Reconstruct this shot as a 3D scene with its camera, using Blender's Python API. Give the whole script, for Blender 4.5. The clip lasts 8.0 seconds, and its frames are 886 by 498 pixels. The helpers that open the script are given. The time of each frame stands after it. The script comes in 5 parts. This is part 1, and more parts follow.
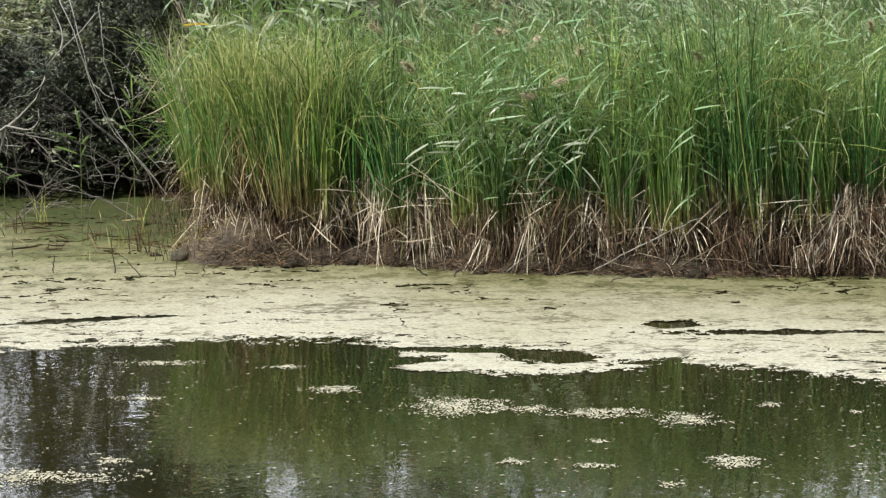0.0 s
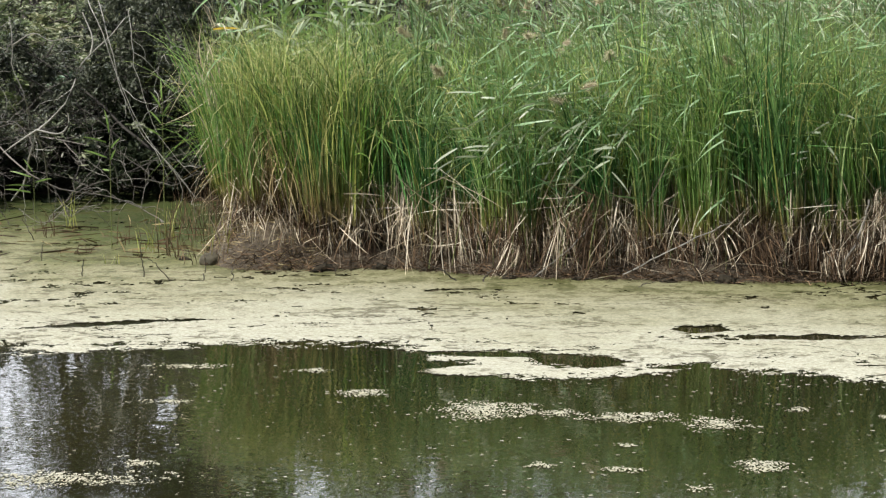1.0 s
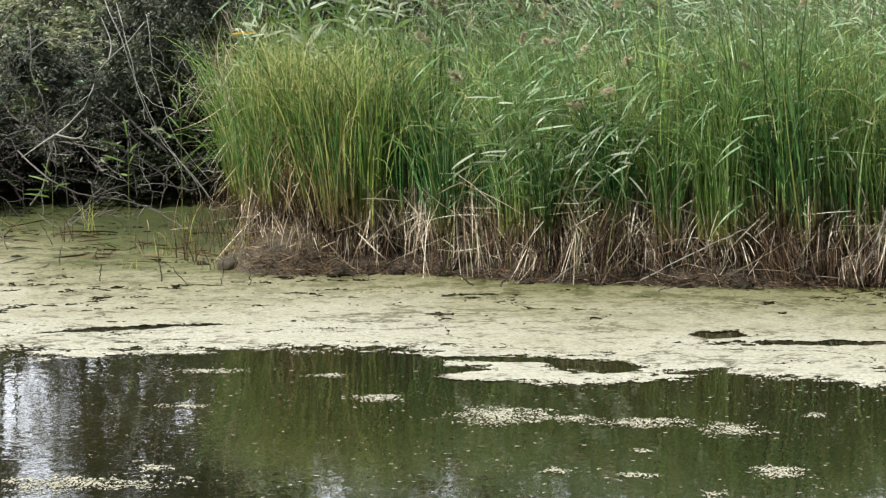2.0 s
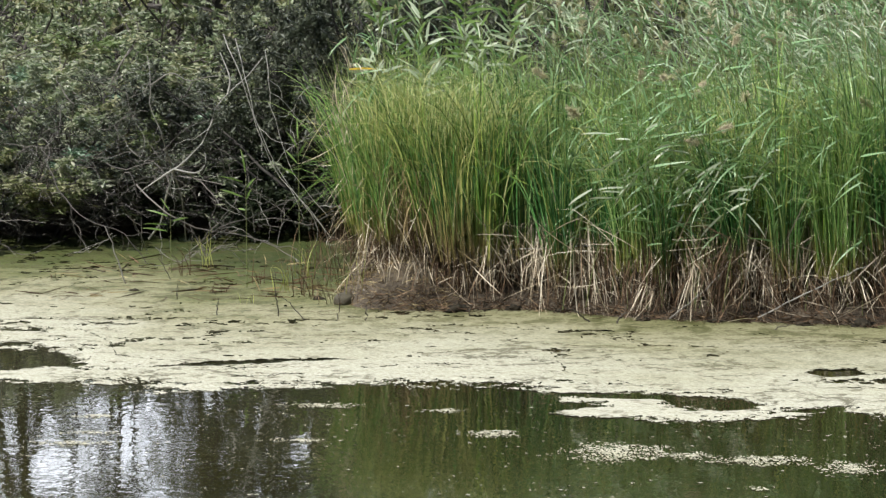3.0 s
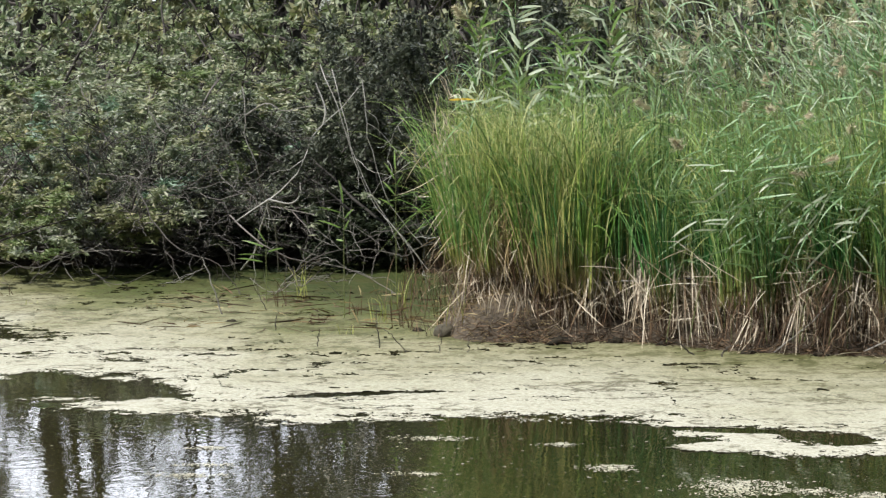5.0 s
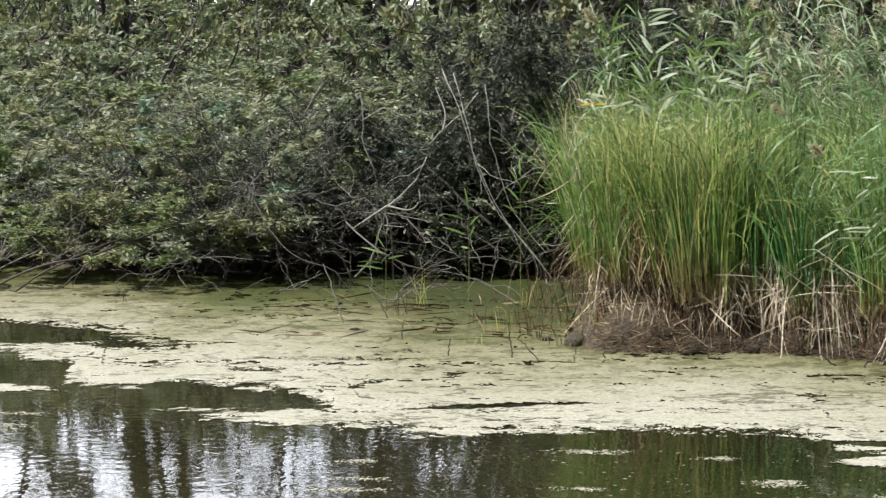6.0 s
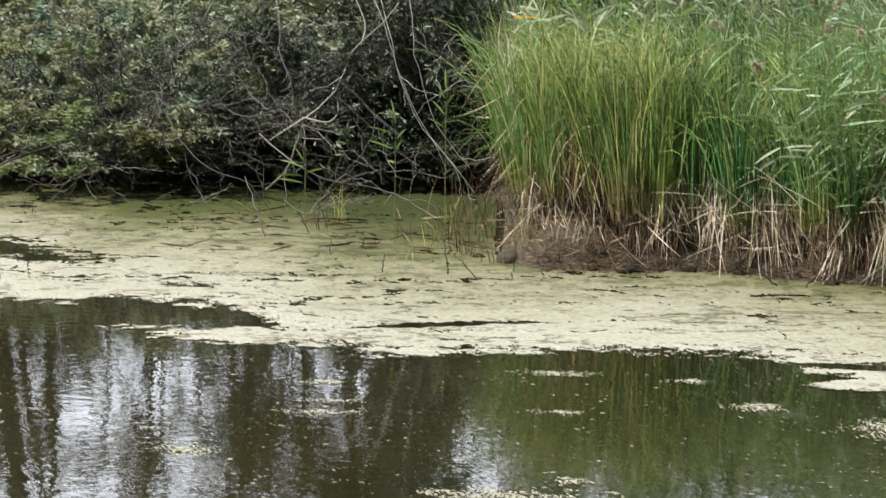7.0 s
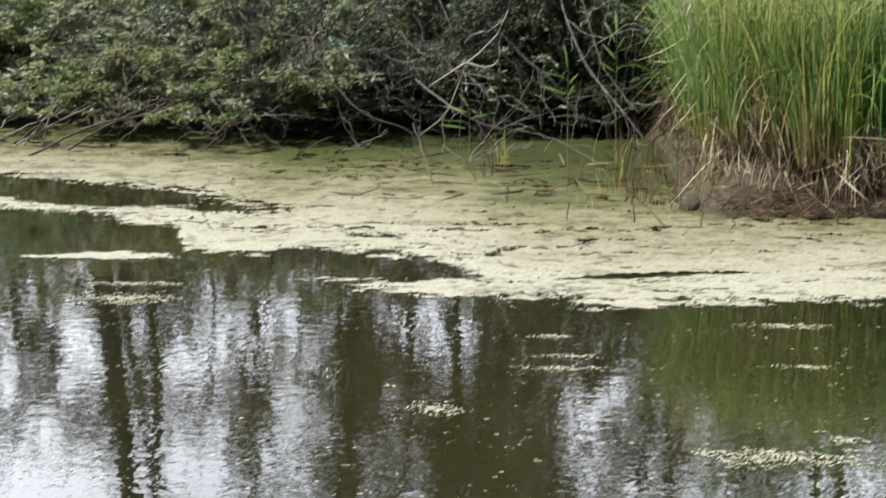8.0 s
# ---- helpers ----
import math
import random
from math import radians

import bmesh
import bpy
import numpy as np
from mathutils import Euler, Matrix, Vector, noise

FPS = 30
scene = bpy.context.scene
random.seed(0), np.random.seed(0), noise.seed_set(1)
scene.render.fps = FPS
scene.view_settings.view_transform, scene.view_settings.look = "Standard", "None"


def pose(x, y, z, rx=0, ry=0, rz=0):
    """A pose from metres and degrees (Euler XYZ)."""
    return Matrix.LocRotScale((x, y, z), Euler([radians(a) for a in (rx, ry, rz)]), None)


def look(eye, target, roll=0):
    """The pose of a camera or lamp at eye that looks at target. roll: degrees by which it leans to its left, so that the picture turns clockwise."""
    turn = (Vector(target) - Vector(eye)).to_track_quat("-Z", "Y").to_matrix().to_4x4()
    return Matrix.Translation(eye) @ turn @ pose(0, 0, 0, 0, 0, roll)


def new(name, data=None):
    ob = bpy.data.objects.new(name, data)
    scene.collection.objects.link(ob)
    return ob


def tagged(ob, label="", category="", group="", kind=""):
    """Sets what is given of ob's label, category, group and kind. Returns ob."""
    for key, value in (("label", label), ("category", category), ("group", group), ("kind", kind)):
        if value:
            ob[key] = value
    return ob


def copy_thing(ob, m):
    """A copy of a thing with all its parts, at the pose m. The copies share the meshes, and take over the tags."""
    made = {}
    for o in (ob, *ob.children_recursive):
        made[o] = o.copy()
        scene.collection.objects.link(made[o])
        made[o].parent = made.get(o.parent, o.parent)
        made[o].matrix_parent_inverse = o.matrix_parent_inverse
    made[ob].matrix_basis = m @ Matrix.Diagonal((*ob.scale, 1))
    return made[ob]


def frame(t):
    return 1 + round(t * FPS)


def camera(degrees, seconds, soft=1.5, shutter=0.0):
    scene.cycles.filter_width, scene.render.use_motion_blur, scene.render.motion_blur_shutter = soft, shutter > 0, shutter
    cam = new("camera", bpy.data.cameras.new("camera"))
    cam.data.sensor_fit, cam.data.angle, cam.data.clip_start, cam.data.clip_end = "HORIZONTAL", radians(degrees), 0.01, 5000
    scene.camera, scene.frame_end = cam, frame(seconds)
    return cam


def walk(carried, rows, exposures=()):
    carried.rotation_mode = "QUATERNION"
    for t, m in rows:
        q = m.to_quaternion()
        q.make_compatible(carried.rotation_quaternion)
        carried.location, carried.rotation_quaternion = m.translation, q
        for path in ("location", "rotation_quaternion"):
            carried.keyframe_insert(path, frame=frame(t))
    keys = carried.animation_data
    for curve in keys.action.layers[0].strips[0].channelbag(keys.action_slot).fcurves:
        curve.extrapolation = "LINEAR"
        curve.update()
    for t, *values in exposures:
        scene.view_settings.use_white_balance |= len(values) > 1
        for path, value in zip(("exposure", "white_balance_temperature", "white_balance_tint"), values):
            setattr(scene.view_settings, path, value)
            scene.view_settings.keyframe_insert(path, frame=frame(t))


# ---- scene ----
# ------------------------------------------------------------------ camera
cam = camera(17.78, 8.0, 1.3, 0.22)


def row(t, x, y, z, yaw, pitch, roll):
    a, b = radians(yaw), radians(pitch)
    way = Vector((-math.sin(a) * math.cos(b), math.cos(a) * math.cos(b), math.sin(b)))
    eye = Vector((x, y, z))
    return t, look(eye, eye + way * 20, roll)


# seconds, eye, yaw to the left, pitch, roll
PATH = [
    (0.0, 0.000, -0.000, 3.010, 0.029, -6.671, -0.525),
    (0.5, 0.008, 0.032, 3.000, 0.411, -6.613, -0.454),
    (1.0, 0.017, 0.026, 2.982, 0.659, -6.516, -0.456),
    (2.3, 0.056, 0.036, 2.982, 1.591, -6.404, -0.408),
    (2.5, 0.050, 0.042, 2.987, 2.155, -6.369, -0.416),
    (3.0, 0.056, 0.058, 2.970, 3.474, -5.650, -0.369),
    (3.5, 0.061, 0.054, 2.961, 3.986, -5.214, -0.351),
    (4.0, 0.040, 0.099, 2.963, 4.153, -5.026, -0.337),
    (4.2, -0.001, 0.126, 2.942, 4.216, -4.970, -0.390),
    (5.3, -0.530, 0.196, 2.985, 4.896, -5.053, -0.226),
    (5.5, -0.671, 0.272, 2.986, 5.128, -5.033, -0.253),
    (6.0, -1.075, 0.587, 2.956, 5.650, -4.928, -0.241),
    (6.2, -1.162, 0.674, 2.957, 5.955, -5.018, -0.100),
    (6.5, -1.509, 0.760, 2.954, 3.926, -6.194, 0.177),
    (6.8, -1.809, 0.877, 2.981, 2.350, -7.025, 0.426),
    (7.0, -2.043, 0.953, 2.964, 2.032, -6.759, 0.651),
    (7.2, -2.303, 1.015, 2.973, 1.964, -6.040, 0.640),
    (7.3, -2.423, 1.061, 2.981, 2.008, -5.852, 0.600),
    (7.5, -2.611, 1.164, 2.981, 2.267, -5.778, 0.539),
    (7.6, -2.737, 1.215, 2.995, 2.368, -6.046, 0.441),
    (7.8, -3.015, 1.307, 3.010, 2.514, -7.034, 0.420),
    (7.9, -3.122, 1.341, 2.986, 2.695, -7.479, 0.300),
    (8.0, -3.215, 1.381, 2.971, 2.902, -7.990, 0.170),
]
walk(cam, [row(*r) for r in PATH], [(0.0, 0.26, 6350, 5), (2.5, 0.25, 6250, 5), (4.0, 0.34, 6120, 5), (5.5, 0.27, 6200, 7), (8.0, 0.24, 6300, 6)])

# ------------------------------------------------------------------ sky and sun
SUN_AZ, SUN_EL = radians(240), radians(52)      # azimuth clockwise from +y
world = bpy.data.worlds.new("sky")
scene.world = world
world.use_nodes = True
wn = world.node_tree
wn.nodes.clear()
sky = wn.nodes.new("ShaderNodeTexSky")
sky.sky_type = "NISHITA"
sky.sun_disc = False
sky.sun_elevation, sky.sun_rotation = SUN_EL, SUN_AZ
sky.air_density, sky.dust_density, sky.ozone_density = 1.0, 3.0, 1.0
bg = wn.nodes.new("ShaderNodeBackground")
bg.inputs["Strength"].default_value = 0.050
# bank of white cloud added in the north alone: bright reflections, little front fill
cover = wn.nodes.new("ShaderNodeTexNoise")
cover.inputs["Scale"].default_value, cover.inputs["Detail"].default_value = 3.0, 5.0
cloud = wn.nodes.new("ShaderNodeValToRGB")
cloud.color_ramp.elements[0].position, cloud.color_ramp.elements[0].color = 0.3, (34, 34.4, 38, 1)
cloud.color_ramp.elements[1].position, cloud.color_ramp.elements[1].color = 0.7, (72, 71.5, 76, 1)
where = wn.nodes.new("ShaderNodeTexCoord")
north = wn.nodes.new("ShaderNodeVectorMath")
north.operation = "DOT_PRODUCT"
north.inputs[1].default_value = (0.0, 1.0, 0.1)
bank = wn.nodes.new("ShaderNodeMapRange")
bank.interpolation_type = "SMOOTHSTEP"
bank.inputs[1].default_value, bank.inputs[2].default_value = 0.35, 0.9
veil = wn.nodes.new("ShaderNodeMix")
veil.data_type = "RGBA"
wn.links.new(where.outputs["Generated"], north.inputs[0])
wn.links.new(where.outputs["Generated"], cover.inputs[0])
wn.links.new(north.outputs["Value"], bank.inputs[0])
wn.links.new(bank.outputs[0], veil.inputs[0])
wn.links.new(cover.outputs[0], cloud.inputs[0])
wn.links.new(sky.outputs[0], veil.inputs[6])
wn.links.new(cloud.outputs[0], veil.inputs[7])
wo = wn.nodes.new("ShaderNodeOutputWorld")
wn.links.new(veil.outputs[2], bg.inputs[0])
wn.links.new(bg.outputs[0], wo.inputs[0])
sun_data = bpy.data.lights.new("sun", "SUN")
sun_data.energy, sun_data.angle, sun_data.color = 5.0, radians(1.0), (1.0, 0.95, 0.88)
sun_way = Vector((math.sin(SUN_AZ) * math.cos(SUN_EL), math.cos(SUN_AZ) * math.cos(SUN_EL), math.sin(SUN_EL)))
sun = new("sun", sun_data)
sun.matrix_world = look(sun_way * 60, (0, 0, 0))


# ------------------------------------------------------------------ materials
def mat_base(name):
    m = bpy.data.materials.new(name)
    m.use_nodes = True
    nt = m.node_tree
    nt.nodes.clear()
    out = nt.nodes.new("ShaderNodeOutputMaterial")
    return m, nt, out


def ramp(nt, src, stops):
    r = nt.nodes.new("ShaderNodeValToRGB")
    el = r.color_ramp.elements
    while len(el) < len(stops):
        el.new(0.5)
    for e, (p, c) in zip(el, stops):
        e.position, e.color = p, (*c, 1)
    nt.links.new(src, r.inputs[0])
    return r.outputs[0]


def noise_tex(nt, vec, scale, detail=3.0, rough=0.55):
    n = nt.nodes.new("ShaderNodeTexNoise")
    n.inputs["Scale"].default_value, n.inputs["Detail"].default_value, n.inputs["Roughness"].default_value = scale, detail, rough
    if vec is not None:
        nt.links.new(vec, n.inputs["Vector"])
    return n.outputs[0]


def mapping(nt, scale, out="Object"):
    tc, mp = nt.nodes.new("ShaderNodeTexCoord"), nt.nodes.new("ShaderNodeMapping")
    mp.inputs["Scale"].default_value = scale
    nt.links.new(tc.outputs[out], mp.inputs[0])
    return mp.outputs[0]


def mixc(nt, fac, a, b, mode="MIX"):
    m = nt.nodes.new("ShaderNodeMix")
    m.data_type, m.blend_type = "RGBA", mode
    for sock, v in ((m.inputs[0], fac), (m.inputs[6], a), (m.inputs[7], b)):
        if isinstance(v, (int, float)):
            sock.default_value = v
        elif isinstance(v, tuple):
            sock.default_value = (*v, 1)
        else:
            nt.links.new(v, sock)
    return m.outputs[2]


def math_node(nt, op, a, b=0.0, clamp=False):
    m = nt.nodes.new("ShaderNodeMath")
    m.operation, m.use_clamp = op, clamp
    for sock, v in zip(m.inputs, (a, b)):
        if isinstance(v, (int, float)):
            sock.default_value = v
        else:
            nt.links.new(v, sock)
    return m.outputs[0]


def leaf_material(name, island_stops, tip, tip_from=0.6, gloss=0.45, through_light=0.24, spread=0.5, root=None, root_to=0.3, clump_tint=None, patch=None):
    """Leaf: colour by leaf, withered towards the tip, light passes through. The UV's y runs from the leaf's root to its tip."""
    m, nt, out = mat_base(name)
    geo = nt.nodes.new("ShaderNodeNewGeometry")
    base = ramp(nt, geo.outputs["Random Per Island"], island_stops)
    uv = nt.nodes.new("ShaderNodeTexCoord")
    sep = nt.nodes.new("ShaderNodeSeparateXYZ")
    nt.links.new(uv.outputs["UV"], sep.inputs[0])
    blotch = noise_tex(nt, mapping(nt, (1, 1, 1)), 1.7, 2.0)
    base = mixc(nt, math_node(nt, "MULTIPLY", blotch, spread), base, island_stops[-1][1])
    if patch:
        wide = noise_tex(nt, mapping(nt, (1, 1, 1)), 1.1, 3.0)
        base = mixc(nt, ramp(nt, wide, [(0.48, (0, 0, 0)), (0.60, (0.75, 0.75, 0.75))]), base, patch)
    if clump_tint:
        info = nt.nodes.new("ShaderNodeObjectInfo")
        base = mixc(nt, 1.0, base, ramp(nt, info.outputs["Random"], clump_tint), "MULTIPLY")
    along = math_node(nt, "ADD", sep.outputs[1], math_node(nt, "MULTIPLY", geo.outputs["Random Per Island"], 0.25))
    wither = nt.nodes.new("ShaderNodeMapRange")
    wither.inputs[1].default_value, wither.inputs[2].default_value = tip_from, 1.2
    nt.links.new(along, wither.inputs[0])
    base = mixc(nt, wither.outputs[0], base, tip)
    if root:
        low = nt.nodes.new("ShaderNodeMapRange")
        low.inputs[1].default_value, low.inputs[2].default_value = root_to, 0.0
        nt.links.new(sep.outputs[1], low.inputs[0])
        base = mixc(nt, low.outputs[0], base, root)
    p = nt.nodes.new("ShaderNodeBsdfPrincipled")
    nt.links.new(base, p.inputs["Base Color"])
    p.inputs["Roughness"].default_value, p.inputs["Specular IOR Level"].default_value = gloss, 0.3
    tr = nt.nodes.new("ShaderNodeBsdfTranslucent")
    nt.links.new(mixc(nt, 0.5, base, (0.17, 0.31, 0.05), "MIX") if through_light > 0.2 else base, tr.inputs[0])
    mx = nt.nodes.new("ShaderNodeMixShader")
    mx.inputs[0].default_value = through_light
    nt.links.new(p.outputs[0], mx.inputs[1])
    nt.links.new(tr.outputs[0], mx.inputs[2])
    nt.links.new(mx.outputs[0], out.inputs[0])
    return m


def grain_material(name, stops, scale, rough=0.85, bump=0.3, fine=40.0, per_island=0.0, stretch=(1, 1, 1)):
    m, nt, out = mat_base(name)
    v = mapping(nt, stretch)
    a, b = noise_tex(nt, v, scale, 4.0), noise_tex(nt, v, fine, 3.0)
    f = math_node(nt, "ADD", math_node(nt, "MULTIPLY", a, 0.7), math_node(nt, "MULTIPLY", b, 0.3))
    if per_island:
        geo = nt.nodes.new("ShaderNodeNewGeometry")
        f = math_node(nt, "ADD", math_node(nt, "MULTIPLY", f, 1 - per_island), math_node(nt, "MULTIPLY", geo.outputs["Random Per Island"], per_island))
    p = nt.nodes.new("ShaderNodeBsdfPrincipled")
    nt.links.new(ramp(nt, f, stops), p.inputs["Base Color"])
    p.inputs["Roughness"].default_value = rough
    if bump:
        bn = nt.nodes.new("ShaderNodeBump")
        bn.inputs["Strength"].default_value, bn.inputs["Distance"].default_value = bump, 0.02
        nt.links.new(b, bn.inputs["Height"])
        nt.links.new(bn.outputs[0], p.inputs["Normal"])
    nt.links.new(p.outputs[0], out.inputs[0])
    return m


CLUMP_TINT = [(0.0, (0.40, 0.62, 0.52)), (0.35, (0.74, 0.88, 0.80)), (0.65, (1.0, 1.0, 0.9)), (1.0, (1.75, 1.42, 0.85))]
M_CATTAIL = leaf_material("cattail leaf", [(0.0, (0.012, 0.046, 0.014)), (0.42, (0.042, 0.140, 0.036)), (0.78, (0.135, 0.305, 0.080)), (1.0, (0.50, 0.60, 0.28))], (0.42, 0.53, 0.18), 0.76, root=(0.24, 0.185, 0.075), root_to=0.2, spread=0.14, through_light=0.18, gloss=0.36, clump_tint=CLUMP_TINT)
M_CATTAIL_YELLOW = leaf_material("yellowing cattail leaf", [(0.0, (0.09, 0.18, 0.03)), (0.35, (0.26, 0.34, 0.07)), (0.7, (0.49, 0.50, 0.15)), (1.0, (0.68, 0.60, 0.30))], (0.62, 0.54, 0.24), 0.7, root=(0.30, 0.22, 0.10), root_to=0.38, spread=0.25)
M_CATTAIL_CURL = leaf_material("curling cattail leaf", [(0.0, (0.08, 0.15, 0.025)), (0.5, (0.34, 0.40, 0.10)), (1.0, (0.66, 0.64, 0.28))], (0.68, 0.64, 0.32), 0.6, root=(0.10, 0.13, 0.03), root_to=0.5, spread=0.2)
M_CATTAIL_FRESH = leaf_material("fresh cattail leaf", [(0.0, (0.05, 0.13, 0.025)), (0.5, (0.18, 0.33, 0.08)), (1.0, (0.43, 0.55, 0.22))], (0.46, 0.50, 0.20), 0.88, root=(0.30, 0.27, 0.08), root_to=0.2, spread=0.18, through_light=0.28)
M_REED = leaf_material("common reed leaf", [(0.0, (0.05, 0.14, 0.045)), (0.5, (0.16, 0.31, 0.12)), (0.8, (0.34, 0.48, 0.26)), (1.0, (0.58, 0.66, 0.46))], (0.50, 0.52, 0.32), 0.8, gloss=0.36, spread=0.25)
M_REED_STEM = leaf_material("reed stem", [(0.0, (0.09, 0.14, 0.045)), (1.0, (0.21, 0.22, 0.09))], (0.22, 0.22, 0.10), 0.8, through_light=0.0)
M_STRAW = leaf_material("dead straw", [(0.0, (0.045, 0.034, 0.022)), (0.33, (0.235, 0.180, 0.122)), (0.62, (0.62, 0.51, 0.375)), (1.0, (0.92, 0.82, 0.67))], (0.56, 0.46, 0.335), 0.8, gloss=0.85, through_light=0.1, spread=0.3)
M_STRAW_TAN = leaf_material("tan dead leaf", [(0.0, (0.035, 0.026, 0.012)), (0.4, (0.13, 0.092, 0.042)), (0.8, (0.32, 0.23, 0.105)), (1.0, (0.62, 0.52, 0.30))], (0.38, 0.30, 0.15), 0.8, gloss=0.8, through_light=0.15, spread=0.15)
M_PLUME = leaf_material("reed plume", [(0.0, (0.56, 0.46, 0.34)), (1.0, (0.80, 0.69, 0.54))], (0.74, 0.64, 0.50), 0.5, gloss=0.9, through_light=0.42)
M_WILLOW = leaf_material("willow leaf", [(0.0, (0.090, 0.115, 0.075)), (0.5, (0.265, 0.30, 0.195)), (0.85, (0.44, 0.45, 0.335)), (1.0, (0.64, 0.62, 0.54))], (0.30, 0.33, 0.19), 0.9, gloss=0.5, through_light=0.28, spread=0.25, patch=(0.36, 0.335, 0.185))
# grey willow again, darker, with the cove's shade in the leaf colour
M_BUSH_GREY = leaf_material("grey willow leaf darkened for shade", [(0.0, (0.035, 0.045, 0.028)), (0.6, (0.068, 0.080, 0.050)), (1.0, (0.145, 0.155, 0.11))], (0.11, 0.11, 0.075), 0.85, through_light=0.2, spread=0.15)
M_STRAW_DARK = leaf_material("rotting and shaded straw", [(0.0, (0.018, 0.012, 0.008)), (0.5, (0.052, 0.031, 0.018)), (0.85, (0.145, 0.088, 0.052)), (1.0, (0.34, 0.235, 0.145))], (0.16, 0.10, 0.062), 0.8, gloss=0.85, through_light=0.1, spread=0.15)
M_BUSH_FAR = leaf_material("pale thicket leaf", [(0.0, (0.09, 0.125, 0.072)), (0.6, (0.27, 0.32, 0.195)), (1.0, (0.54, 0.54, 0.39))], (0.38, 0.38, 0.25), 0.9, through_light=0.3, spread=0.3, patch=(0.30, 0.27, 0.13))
M_SALLOW = leaf_material("blue-green sallow leaf", [(0.0, (0.07, 0.14, 0.09)), (0.5, (0.19, 0.30, 0.21)), (1.0, (0.48, 0.57, 0.47))], (0.36, 0.44, 0.32), 0.85, gloss=0.45, through_light=0.25, spread=0.2)
M_BUSH_BROWN = leaf_material("fading willow leaf", [(0.0, (0.08, 0.095, 0.045)), (0.6, (0.21, 0.225, 0.11)), (1.0, (0.48, 0.43, 0.24))], (0.28, 0.24, 0.13), 0.8, gloss=0.6, through_light=0.25, spread=0.3, patch=(0.20, 0.27, 0.12))
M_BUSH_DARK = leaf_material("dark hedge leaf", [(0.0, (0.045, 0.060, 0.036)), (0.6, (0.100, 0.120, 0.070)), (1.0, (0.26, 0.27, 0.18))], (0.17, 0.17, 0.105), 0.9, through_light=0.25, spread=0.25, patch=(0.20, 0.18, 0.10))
M_HOLLOW_SHADE = leaf_material("leaf darkened for hollow shade", [(0.0, (0.014, 0.024, 0.012)), (0.6, (0.034, 0.048, 0.024)), (1.0, (0.08, 0.095, 0.05))], (0.07, 0.08, 0.04), 0.9, through_light=0.2, spread=0.2)
M_TREE_LEAF = leaf_material("tree leaf", [(0.0, (0.045, 0.052, 0.022)), (0.6, (0.075, 0.080, 0.034)), (1.0, (0.12, 0.115, 0.055))], (0.10, 0.095, 0.045), 0.9, through_light=0.25)
M_TWIG = grain_material("grey twig bark", [(0.3, (0.060, 0.050, 0.044)), (0.7, (0.24, 0.215, 0.195))], 3.0, 0.8, 0.2, 30, per_island=0.5)
# twig bark again, darkened: the cove's shade is in the colour
M_TWIG_DARK = grain_material("darkened twig bark", [(0.3, (0.022, 0.018, 0.016)), (0.7, (0.105, 0.09, 0.08))], 3.0, 0.8, 0.2, 30, per_island=0.5)
M_BARK = grain_material("bark", [(0.3, (0.030, 0.027, 0.024)), (0.7, (0.10, 0.09, 0.08))], 6.0, 0.9, 0.6, 40)
M_PALE_WOOD = grain_material("bleached wood", [(0.3, (0.15, 0.135, 0.12)), (0.7, (0.36, 0.34, 0.31))], 6.0, 0.75, 0.3, 60)
M_BONE = grain_material("sun-bleached branch", [(0.3, (0.26, 0.24, 0.22)), (0.7, (0.52, 0.50, 0.47))], 6.0, 0.75, 0.3, 60)
M_REED_PALE = leaf_material("bleached reed leaf", [(0.0, (0.22, 0.32, 0.16)), (0.5, (0.40, 0.48, 0.33)), (1.0, (0.58, 0.60, 0.48))], (0.55, 0.55, 0.42), 0.7, gloss=0.4)
M_SHOOT = leaf_material("fresh reed leaf", [(0.0, (0.10, 0.18, 0.05)), (1.0, (0.21, 0.31, 0.09))], (0.26, 0.32, 0.13), 0.7, gloss=0.4)
M_DARK_WOOD = grain_material("wet dark wood", [(0.3, (0.025, 0.02, 0.016)), (0.7, (0.08, 0.065, 0.05))], 6.0, 0.6, 0.3, 60)
M_MUD = grain_material("wet mud", [(0.25, (0.009, 0.007, 0.004)), (0.6, (0.034, 0.026, 0.014)), (0.85, (0.095, 0.074, 0.04))], 9.0, 0.95, 0.9, 45)
M_STONE = grain_material("weathered stone", [(0.3, (0.040, 0.034, 0.022)), (0.6, (0.085, 0.072, 0.046)), (0.8, (0.17, 0.145, 0.095))], 9.0, 0.8, 0.4, 60)


def water_material():
    m, nt, out = mat_base("pond water")
    p = nt.nodes.new("ShaderNodeBsdfPrincipled")
    murk = noise_tex(nt, mapping(nt, (0.5, 0.25, 1)), 0.6, 3.0)
    nt.links.new(ramp(nt, murk, [(0.3, (0.012, 0.013, 0.006)), (0.7, (0.034, 0.030, 0.012))]), p.inputs["Base Color"])
    p.inputs["Roughness"].default_value, p.inputs["IOR"].default_value = 0.015, 1.333
    r1 = noise_tex(nt, mapping(nt, (1.35, 1.0, 1)), 7.5, 2.0, 0.5)
    r3 = noise_tex(nt, mapping(nt, (1.0, 1.5, 1)), 2.2, 1.0, 0.5)
    h = math_node(nt, "ADD", r1, math_node(nt, "MULTIPLY", r3, 0.7))
    bn = nt.nodes.new("ShaderNodeBump")
    bn.inputs["Strength"].default_value, bn.inputs["Distance"].default_value = 1.0, 0.0009
    nt.links.new(h, bn.inputs["Height"])
    nt.links.new(bn.outputs[0], p.inputs["Normal"])
    nt.links.new(p.outputs[0], out.inputs[0])
    return m


